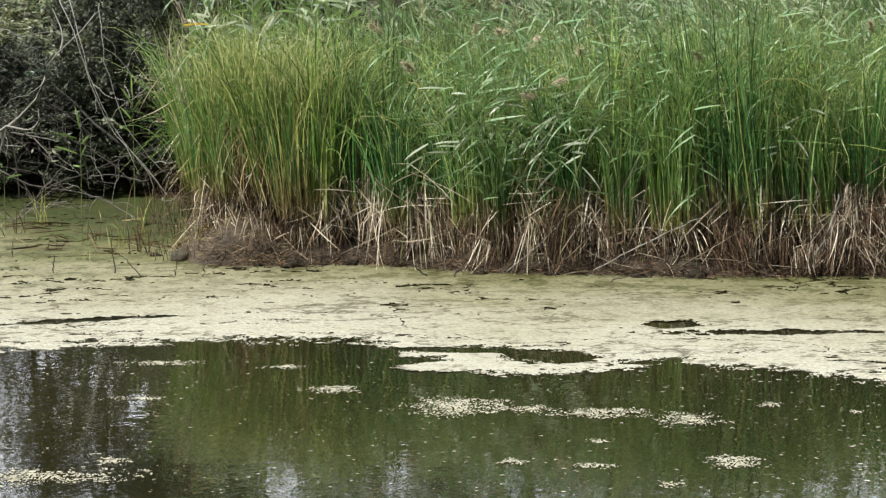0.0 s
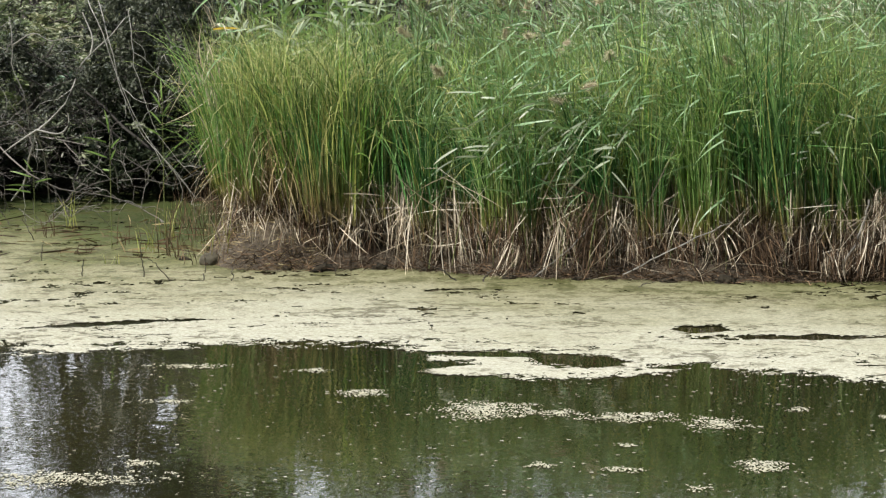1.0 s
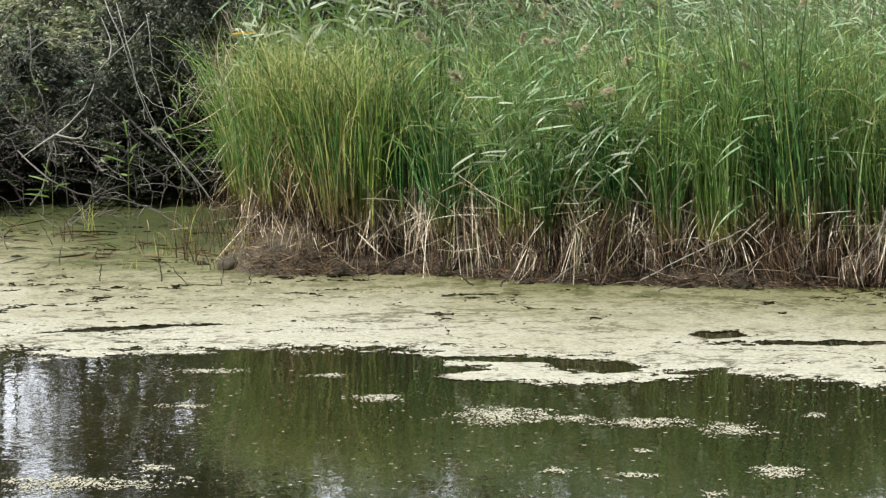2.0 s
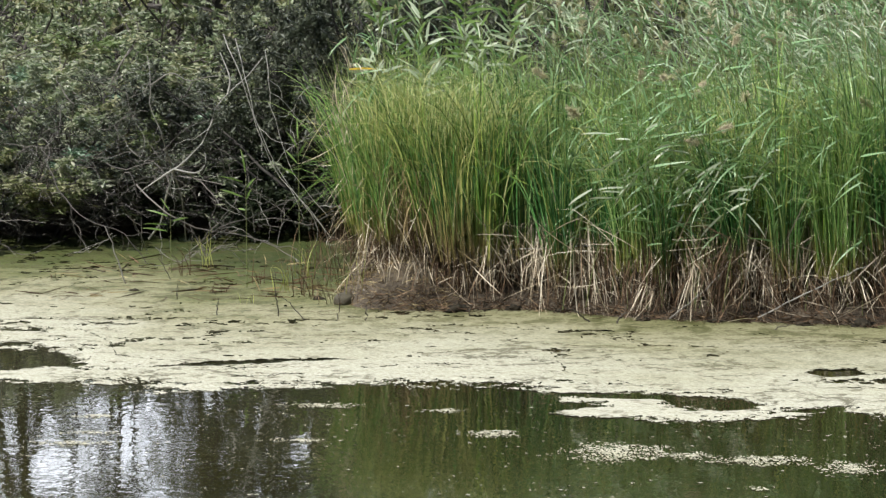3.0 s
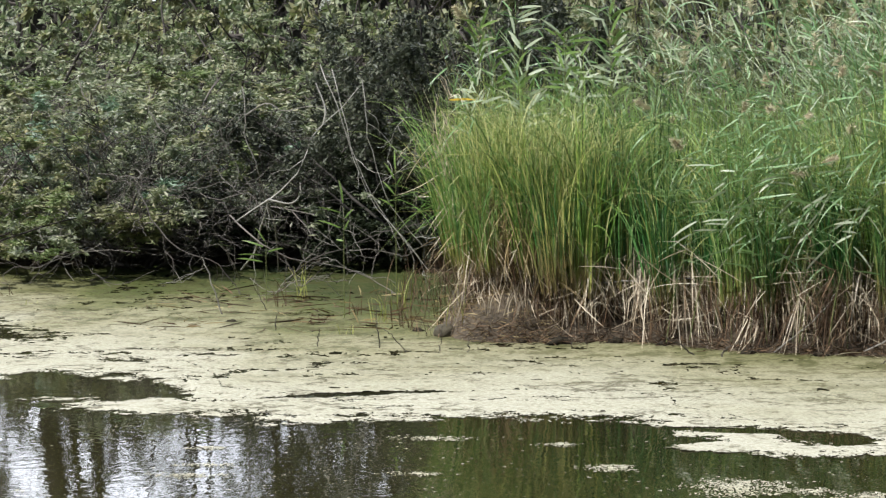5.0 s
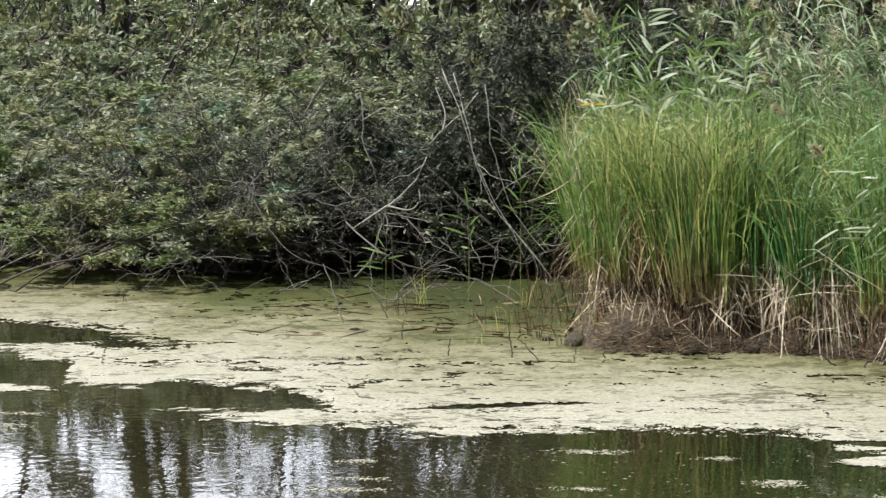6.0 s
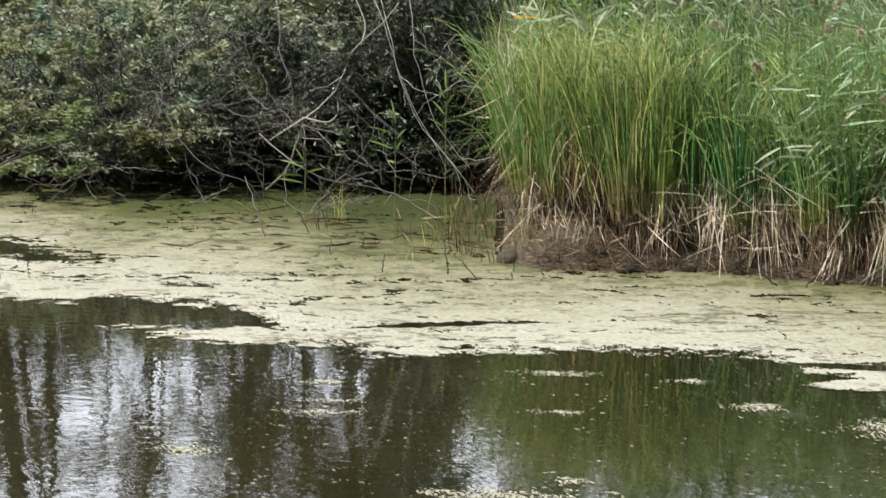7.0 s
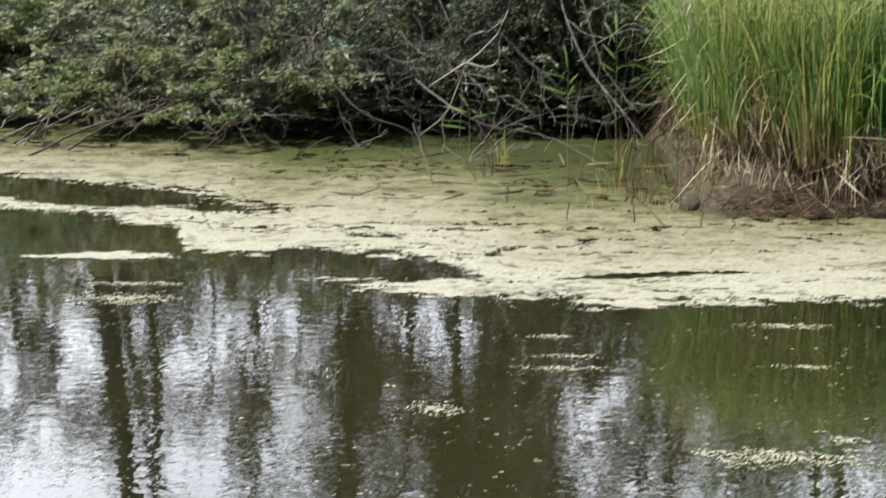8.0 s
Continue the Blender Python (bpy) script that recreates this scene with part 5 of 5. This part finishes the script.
# sticks and stubs that stand in the scum
for n, (x, y, tx_, ty_, h, r) in enumerate(((-4.57, 26.6, -0.2, 0.0, 0.56, 0.008), (-2.82, 24.06, -0.03, 0, 0.30, 0.006), (-2.04, 23.8, 0.0, 0, 0.14, 0.007), (-3.37, 24.16, 0.02, 0, 0.16, 0.006),
                                             (-4.2, 27.0, -0.13, 0, 0.22, 0.005), (-2.55, 23.9, -0.22, 0, 0.2, 0.005), (-2.3, 23.9, 0.03, 0.0, 0.22, 0.006), (-3.9, 25.3, 0.04, 0, 0.2, 0.004), (-1.2, 24.2, 0.05, 0, 0.12, 0.005),
                                             (-0.1, 23.7, -0.28, 0, 0.16, 0.008), (0.05, 23.62, 0.1, 0, 0.1, 0.01), (1.3, 23.2, 0.2, 0, 0.05, 0.006))):
    branch("stick", [(x, y, -0.04), (x + tx_ * 0.5, y + ty_ * 0.5, h * 0.52), (x + tx_, y + ty_, h)], r, r * 0.6, M_DARK_WOOD if n else M_PALE_WOOD, "thin dead stick standing in the algae", "stick", 1 if n % 3 == 1 else 0, 80 + n)
branch("dry_stalk", [(-1.2, 25.1, 0.44), (-0.83, 24.9, 0.50), (-0.14, 24.75, 0.55)], 0.006, 0.005, M_PALE_WOOD, "long pale stalk fallen across the thatch", "stalk", 0, 95)
branch("dry_stalk", [(1.0, 24.2, 0.56), (1.4, 24.1, 0.60), (1.8, 23.95, 0.60)], 0.006, 0.004, M_PALE_WOOD, "long pale stalk fallen across the thatch", "stalk", 0, 96)
branch("dry_stalk", [(1.25, 23.65, 0.05), (1.75, 23.55, 0.32), (2.2, 23.6, 0.52)], 0.007, 0.005, M_PALE_WOOD, "long pale stalk leaning on the thatch", "stalk", 0, 97)
branch("dry_stalk", [(3.0, 23.45, 0.02), (3.2, 23.42, 0.4), (3.28, 23.4, 0.70)], 0.012, 0.009, M_PALE_WOOD, "thick pale stalk leaning out of the thatch", "stalk", 0, 98)
branch("dry_stalk", [(0.52, 23.75, 0.03), (0.85, 23.8, 0.30), (1.05, 23.95, 0.52)], 0.007, 0.005, M_PALE_WOOD, "long pale stalk leaning on the thatch", "stalk", 0, 99)
branch("small_log", [(-2.16, 24.9, 0.14), (-1.95, 24.78, 0.11), (-1.78, 24.58, 0.035)], 0.014, 0.010, M_PALE_WOOD, "short bleached log lying on the mud", "log", 0, 100)


def clod(x, y, hx, hz, seed):
    rng = np.random.default_rng(seed)
    bm = bmesh.new()
    bmesh.ops.create_icosphere(bm, subdivisions=3, radius=1.0)
    for w in bm.verts:
        n = noise.fractal(w.co * 2.6 + Vector((seed, 0, 0)), 1.0, 2.0, 4)
        w.co *= 1 + 0.75 * n
        w.co = Vector((w.co.x * hx, w.co.y * hx * 0.8, max(w.co.z, -0.4) * hz))
    me = bpy.data.meshes.new("mud_clod")
    bm.to_mesh(me)
    bm.free()
    me.materials.append(M_MUD)
    me.polygons.foreach_set("use_smooth", np.ones(len(me.polygons), bool))
    ob = part("mud_clod", me)
    ob.location = (x, y, hz * 0.3)
    return tagged(ob, "dark wet lump of mud at the water's edge", "mud", "mud lumps along the shore")


def stone(x, y, hx, hz, seed):
    """A smooth weathered cobble, half sunk in the mud."""
    bm = bmesh.new()
    bmesh.ops.create_icosphere(bm, subdivisions=4, radius=1.0)
    for w in bm.verts:
        w.co *= 1 + 0.13 * noise.fractal(w.co * 0.9 + Vector((seed, 0, 0)), 1.0, 2.0, 3)
        w.co = Vector((w.co.x * hx, w.co.y * hx * 0.8, w.co.z * hz))
    me = bpy.data.meshes.new("stone")
    bm.to_mesh(me)
    bm.free()
    me.materials.append(M_STONE)
    me.polygons.foreach_set("use_smooth", np.ones(len(me.polygons), bool))
    ob = part("stone", me)
    ob.location = (x, y, hz * 0.55)
    return tagged(ob, "dark rounded stone at the tip of the mud point", "stone")


stone(-2.33, 24.98, 0.105, 0.075, 4)
for n, (x, y, hx, hz) in enumerate(((-1.30, 24.46, 0.085, 0.05), (-1.62, 24.5, 0.06, 0.035), (-0.82, 24.52, 0.07, 0.04), (2.1, 23.42, 0.08, 0.05), (1.62, 23.5, 0.07, 0.03), (-4.4, 26.0, 0.05, 0.02), (-2.6, 25.3, 0.05, 0.03), (-2.05, 24.64, 0.05, 0.03), (-1.05, 24.56, 0.05, 0.03),
                                    (-0.4, 24.4, 0.06, 0.03), (0.3, 23.82, 0.06, 0.03), (0.9, 23.7, 0.06, 0.03))):
    clod(x, y, hx, hz, 3 + n)


# young plants in the cove and along the mud
def sprout(x, y, n, h, seed, material, label, name="water_sprout", wide=0.008, spread=0.05, droop=0.3):
    rng = np.random.default_rng(seed)
    base = np.stack([rng.normal(0, spread, n), rng.normal(0, spread, n), np.full(n, -0.03)], 1)
    v, f, u = ribbons(rng, base, rng.uniform(0, 6.28, n), h * rng.uniform(0.5, 1.1, n), rng.uniform(0, 0.3, n), rng.gamma(1.4, droop, n), np.full(n, wide), 5, 1.6, 0.1)
    if n > 15:
        ob = tagged(part(name, mesh_of(name, v, f, material, u)), kind="stuff")
    else:
        ob = new(name)
        for i in range(n):
            part("blade", mesh_of("blade", v[i * 12:i * 12 + 12], f[:5], material, u[:12]), ob)
    ob.location = (x, y, max(0.0, float(ground_z(np.array([x]), np.array([y]))[0])))
    return tagged(ob, label, "plant", "young plants in the scum")


for n, (x, y, k, h) in enumerate(((-4.1, 27.3, 7, 0.40), (-4.0, 28.0, 9, 0.5), (-3.3, 26.6, 8, 0.32), (-3.0, 26.0, 10, 0.4), (-2.75, 25.6, 12, 0.45), (-2.9, 27.0, 12, 0.5), (-3.6, 25.9, 5, 0.22), (-2.2, 24.95, 8, 0.55),
                                  (-5.4, 27.2, 4, 0.14), (-6.6, 27.5, 4, 0.12), (-7.0, 28.2, 5, 0.16), (-3.2, 25.0, 4, 0.2))):
    sprout(x, y, k, h, 900 + n, M_CATTAIL_YELLOW if n % 2 else M_STRAW_DARK, "small yellow-green shoots rising from the scum")
for n, (x, y, k, h) in enumerate(((-2.5, 25.4, 16, 0.32), (-1.75, 24.85, 40, 0.34), (-1.45, 24.8, 40, 0.38), (-2.0, 25.1, 30, 0.25), (-2.3, 24.98, 18, 0.24), (-1.2, 24.75, 26, 0.24), (-2.66, 26.2, 16, 0.4), (-2.75, 26.9, 16, 0.5), (-2.6, 27.5, 18, 0.6), (-2.85, 28.1, 18, 0.6), (-2.7, 28.8, 20, 0.7))):
    sprout(x, y, k, h, 930 + n, M_STRAW if n in (1, 3) else M_STRAW_DARK, "brown withered shoots on the mud point", "withered_shoots", 0.006, 0.16, 0.5)


def open_leaf(length, width, elev, azim, fold, material):
    """A reed leaf held flat: along azim, rising by elev, turned by fold about its own length."""
    s = np.linspace(0, 1, 8)
    half = 0.5 * width * np.clip(np.sin(np.clip(s * 0.87 + 0.13, 0, 1) * math.pi) ** 0.7, 0.04, 1)
    e = elev - 0.25 * s ** 2
    run, rise = np.cumsum(np.cos(e)) * length / 8, np.cumsum(np.sin(e)) * length / 8
    up = np.stack([-np.sin(e) * math.cos(fold), np.full(8, math.sin(fold)), np.cos(e) * math.cos(fold)], 1)
    mid = np.stack([run, 0.02 * length * np.sin(s * 5), rise], 1)
    v = np.stack([mid - up * half[:, None], mid + up * half[:, None]], 1).reshape(-1, 3)
    c, q = math.cos(azim), math.sin(azim)
    v = np.stack([v[:, 0] * c - v[:, 1] * q, v[:, 0] * q + v[:, 1] * c, v[:, 2]], 1)
    i = np.arange(7) * 2
    return mesh_of("open_leaf", v, np.stack([i, i + 1, i + 3, i + 2], 1), material, np.repeat(s, 2))


def young_reed(x, y, height, leaves, material, label, lean=0.0, group="young reeds in the cove"):
    """A thin stem with a few leaves: (height on the stem, length, rise, way round)."""
    root = new("young_reed")
    z = max(-0.05, float(ground_z(np.array([x]), np.array([y]))[0]) - 0.02)
    root.location = (x, y, z)
    q = np.linspace(0, 1, 8)
    line = np.stack([lean * q ** 2, 0 * q, q * height], 1)
    part("stem", mesh_of("reed_stem", *tubes(line[None], np.linspace(0.005, 0.002, 8)[None], 5)[:2], M_REED_STEM, None, True), root)
    for k, (h, ln, rise, way) in enumerate(leaves):
        lf = part("leaf", open_leaf(ln, 0.026 if height > 1.6 else 0.018, rise, way, 0.5 * math.sin(k * 2.3), material), root)
        lf.location = (lean * h * h, 0, h * height)
    return tagged(root, label, "reed", group)


COVE = "young reed with bright pointed leaves standing in the cove"
young_reed(-3.38, 26.3, 1.12, ((0.80, 0.27, 0.40, 3.1), (0.93, 0.27, 0.32, 3.2), (0.99, 0.26, 1.45, 2.9), (0.88, 0.14, 0.9, 0.3), (0.78, 0.13, 1.2, 0.2), (0.70, 0.10, 0.2, 2.6)), M_SHOOT, COVE)
young_reed(-2.95, 26.9, 1.42, ((0.82, 0.2, 0.9, 3.0), (0.92, 0.22, 1.1, 3.3), (0.98, 0.22, 1.5, 2.2), (0.74, 0.2, 0.6, 3.2), (0.88, 0.15, 1.1, 0.4)), M_SHOOT, COVE)
young_reed(-4.3, 27.6, 0.66, ((0.70, 0.30, 0.20, 3.1), (0.80, 0.28, 0.12, 3.2), (0.92, 0.26, 0.35, 3.0), (0.99, 0.2, 0.9, 2.6), (0.85, 0.18, 0.3, 0.2)), M_SHOOT, COVE)
rng = np.random.default_rng(66)
for n in range(20):
    x = -2.12 + 0.075 * n + rng.uniform(-0.06, 0.06)
    young_reed(x, 25.7 + rng.uniform(0, 0.9), rng.uniform(1.9, 2.75), [(rng.uniform(0.72, 1.0), rng.uniform(0.15, 0.29), rng.uniform(0.1, 1.45), 3.14 * rng.integers(2) + rng.normal(0, 0.6)) for _ in range(10)],
               M_REED_PALE if n % 2 == 0 else M_SHOOT, "tall reed with broad silvery leaves above the cattails", rng.uniform(-0.25, 0.1), "reeds above the cattails")

# crooked dead twigs that reach out of the shrubs towards the water
for n in range(56):
    x, y = (rng.uniform(-7.8, -4.7), rng.uniform(28.9, 30.2)) if n % 4 else (rng.uniform(-4.7, -2.7), rng.uniform(28.4, 29.6))
    z = rng.uniform(0.05, 1.3) if n % 4 else rng.uniform(0.05, 0.5)
    way = np.array([[rng.normal(0, 1.0), rng.normal(-0.2, 0.4), rng.normal(0.25, 0.6)]])
    ln_ = wander(rng, np.array([[x, y, z]]), way, np.array([rng.uniform(0.5, 1.2)]), 6, 0.32, 0.02)[0]
    ln_[:, 2] = np.maximum(ln_[:, 2], 0.02)
    branch("dead_twig", ln_, rng.uniform(0.003, 0.005), 0.0018, M_PALE_WOOD if n % 3 == 0 else M_TWIG, "thin crooked grey twig tangled in the shrub", "twig", 4, 200 + n)

# bleached leaves hanging down the end of the stand, and tan ones standing among the green
m = 90
at = np.stack([rng.normal(-2.3, 0.09, m), rng.uniform(25.3, 25.9, m), rng.uniform(0.95, 2.1, m)], 1)
droop = ribbons(rng, at, rng.normal(math.pi, 0.7, m), rng.uniform(0.25, 0.6, m), np.where(rng.random(m) < 0.5, rng.uniform(0.05, 0.5, m), rng.uniform(2.0, 3.0, m)), rng.normal(0.1, 0.4, m), rng.uniform(0.004, 0.009, m), 6, 0.9, 0.3, "straw")
tagged(part("bleached_leaves", mesh_of("bleached_leaves", *droop[:2], M_STRAW, droop[2])), "bleached dead leaves hanging at the stand's end", "dead reeds", kind="stuff")
m = 190
tx, ty = rng.uniform(-2.05, -1.1, m), rng.uniform(0.35, 0.95, m)
ty = line_y(SHORE, tx) + ty
v, f, u = ribbons(rng, np.stack([tx, ty, ground_z(tx, ty) + rng.uniform(0.1, 0.45, m)], 1), rng.uniform(0, 6.28, m), rng.uniform(0.45, 1.15, m), np.abs(rng.normal(0, 0.15, m)), rng.uniform(0.0, 2.2, m), rng.uniform(0.004, 0.009, m), 7, 2.0, 0.4, "straw")
tagged(part("withered_leaves", mesh_of("withered_leaves", v, f, M_STRAW_TAN, u)), "tan dead leaves among the cattails", "dead reeds", kind="stuff")
# yellow-green leaves whose tips curl over and tangle at the top of the stand
m = 950
tx = np.where(rng.random(m) < 0.8, rng.uniform(-2.15, -0.7, m), rng.uniform(-0.7, 4.6, m))
ty = line_y(SHORE, tx) + rng.uniform(0.35, 1.1, m) + np.interp(tx, [-2.1, -1.6, -1.2], [0.42, 0.30, 0.02])
v, f, u = ribbons(rng, np.stack([tx, ty, ground_z(tx, ty) + 0.4], 1), rng.uniform(0, 6.28, m), rng.uniform(1.1, 1.7, m), np.abs(rng.normal(0, 0.08, m)), rng.uniform(1.3, 3.4, m), rng.uniform(0.007, 0.014, m), 10, 5.0, 0.15)
tagged(part("curled_leaves", mesh_of("curled_leaves", v, f, M_CATTAIL_CURL, u)), "yellow-green cattail leaves curling over at the top", "cattail", kind="stuff")

# reeds bent over the cattails, their silvery leaves hanging down in fans
def bent_reed(tip, lean, azim, leaves, seed, plume):
    """A stem that arches over to its tip, with broad leaves hanging to one side."""
    rng = np.random.default_rng(seed)
    q = np.linspace(0, 1, 14)
    th = lean * (0.15 + 0.95 * q ** 1.6)
    d = np.stack([np.sin(th) * math.cos(azim), np.sin(th) * math.sin(azim), np.cos(th)], 1)
    line = np.concatenate([[[0, 0, 0]], np.cumsum(d[:-1], 0)])
    line *= (tip[2] + 0.03 - float(ground_z(np.array([tip[0]]), np.array([tip[1] + 0.2]))[0])) / line[-1, 2]
    root = new("bent_reed")
    root.location = Vector(tip) - Vector(line[-1])
    part("stem", mesh_of("reed_stem", *tubes(line[None], np.linspace(0.0045, 0.0018, 14)[None], 5)[:2], M_REED_STEM, None, True), root)
    for k in range(leaves):
        h = 0.55 + 0.45 * (k + rng.uniform(0, 0.6)) / leaves
        lf = part("leaf", open_leaf(rng.uniform(0.14, 0.30), rng.uniform(0.013, 0.021), rng.uniform(-1.05, 0.1), math.pi + rng.normal(0, 0.45) if rng.random() < 0.8 else rng.normal(0, 0.5), rng.normal(0, 0.5), M_REED_PALE), root)
        lf.location = [float(np.interp(h, q, line[:, c])) for c in range(3)]
    if plume:
        part("plume", PLUME_MESH[seed % 3], root, "feathery brown-pink plume").matrix_basis = pose(*line[-1], 0, math.degrees(th[-1]) + 25, math.degrees(azim)) @ Matrix.Diagonal((0.9, 0.9, 0.9, 1))
    return tagged(root, "bent reed, silvery leaves hanging in a fan" + (", brown plume" if plume else ""), "reed", "reeds above the cattails")


for n, (x, y, z, lean, az, k, pl) in enumerate((
        (0.64, 23.98, 1.52, 1.1, 0.0, 11, True), (0.90, 23.96, 1.60, 0.7, -0.4, 9, True), (1.06, 23.92, 1.44, 0.9, -0.2, 9, False), (1.32, 23.85, 1.26, 1.0, 0.1, 7, False),
        (0.30, 24.02, 1.60, 0.9, 0.2, 6, False), (0.50, 24.0, 1.74, 0.7, -0.6, 6, False), (0.74, 24.02, 1.80, 0.6, -0.3, 6, False), (1.20, 23.95, 1.66, 0.7, 0.2, 7, False),
        (1.50, 23.8, 1.50, 0.8, 0.3, 7, False), (0.02, 24.1, 1.62, 0.6, 2.9, 5, False), (2.5, 23.75, 1.60, 0.6, -0.5, 7, False), (3.1, 23.7, 1.45, 0.8, 0.3, 7, False))):
    bent_reed((x, y, z), lean, az, k, 50 + n, pl)

# broken straws adrift on the scum of the cove
for k, (m, mat, label) in enumerate(((150, M_STRAW_DARK, "dark sodden reed straws adrift in the cove"), (70, M_STRAW_TAN, "tan broken reed straws adrift in the cove"))):
    tx, ty = rng.uniform(-5.2, -2.3, m), rng.uniform(25.2, 28.6, m)
    v, f, u = ribbons(rng, np.stack([tx, ty, rng.uniform(0.014, 0.03, m)], 1), rng.uniform(0, 6.28, m), rng.uniform(0.12, 0.5, m), rng.normal(1.5, 0.08, m), np.zeros(m), rng.uniform(0.006, 0.016, m), 5, 1.0, 0.1, "straw")
    v[:, 2] = np.maximum(v[:, 2], 0.012)
    tagged(part("drifting_straws", mesh_of("drifting_straws", v, f, mat, u)), label, "dead reeds", kind="stuff")

# leaves that stand out over the reed tops
M_YELLOW = leaf_material("bright yellow leaf", [(0.0, (0.55, 0.36, 0.03)), (1.0, (0.62, 0.42, 0.05))], (0.5, 0.4, 0.1), 0.9)
ob = part("yellow_leaf", open_leaf(0.28, 0.022, 0.10, 0.05, 0.4, M_YELLOW))
ob.location = (-2.36, 25.5, 2.07)
tagged(ob, "bright yellow reed leaf above the cattails", "leaf")
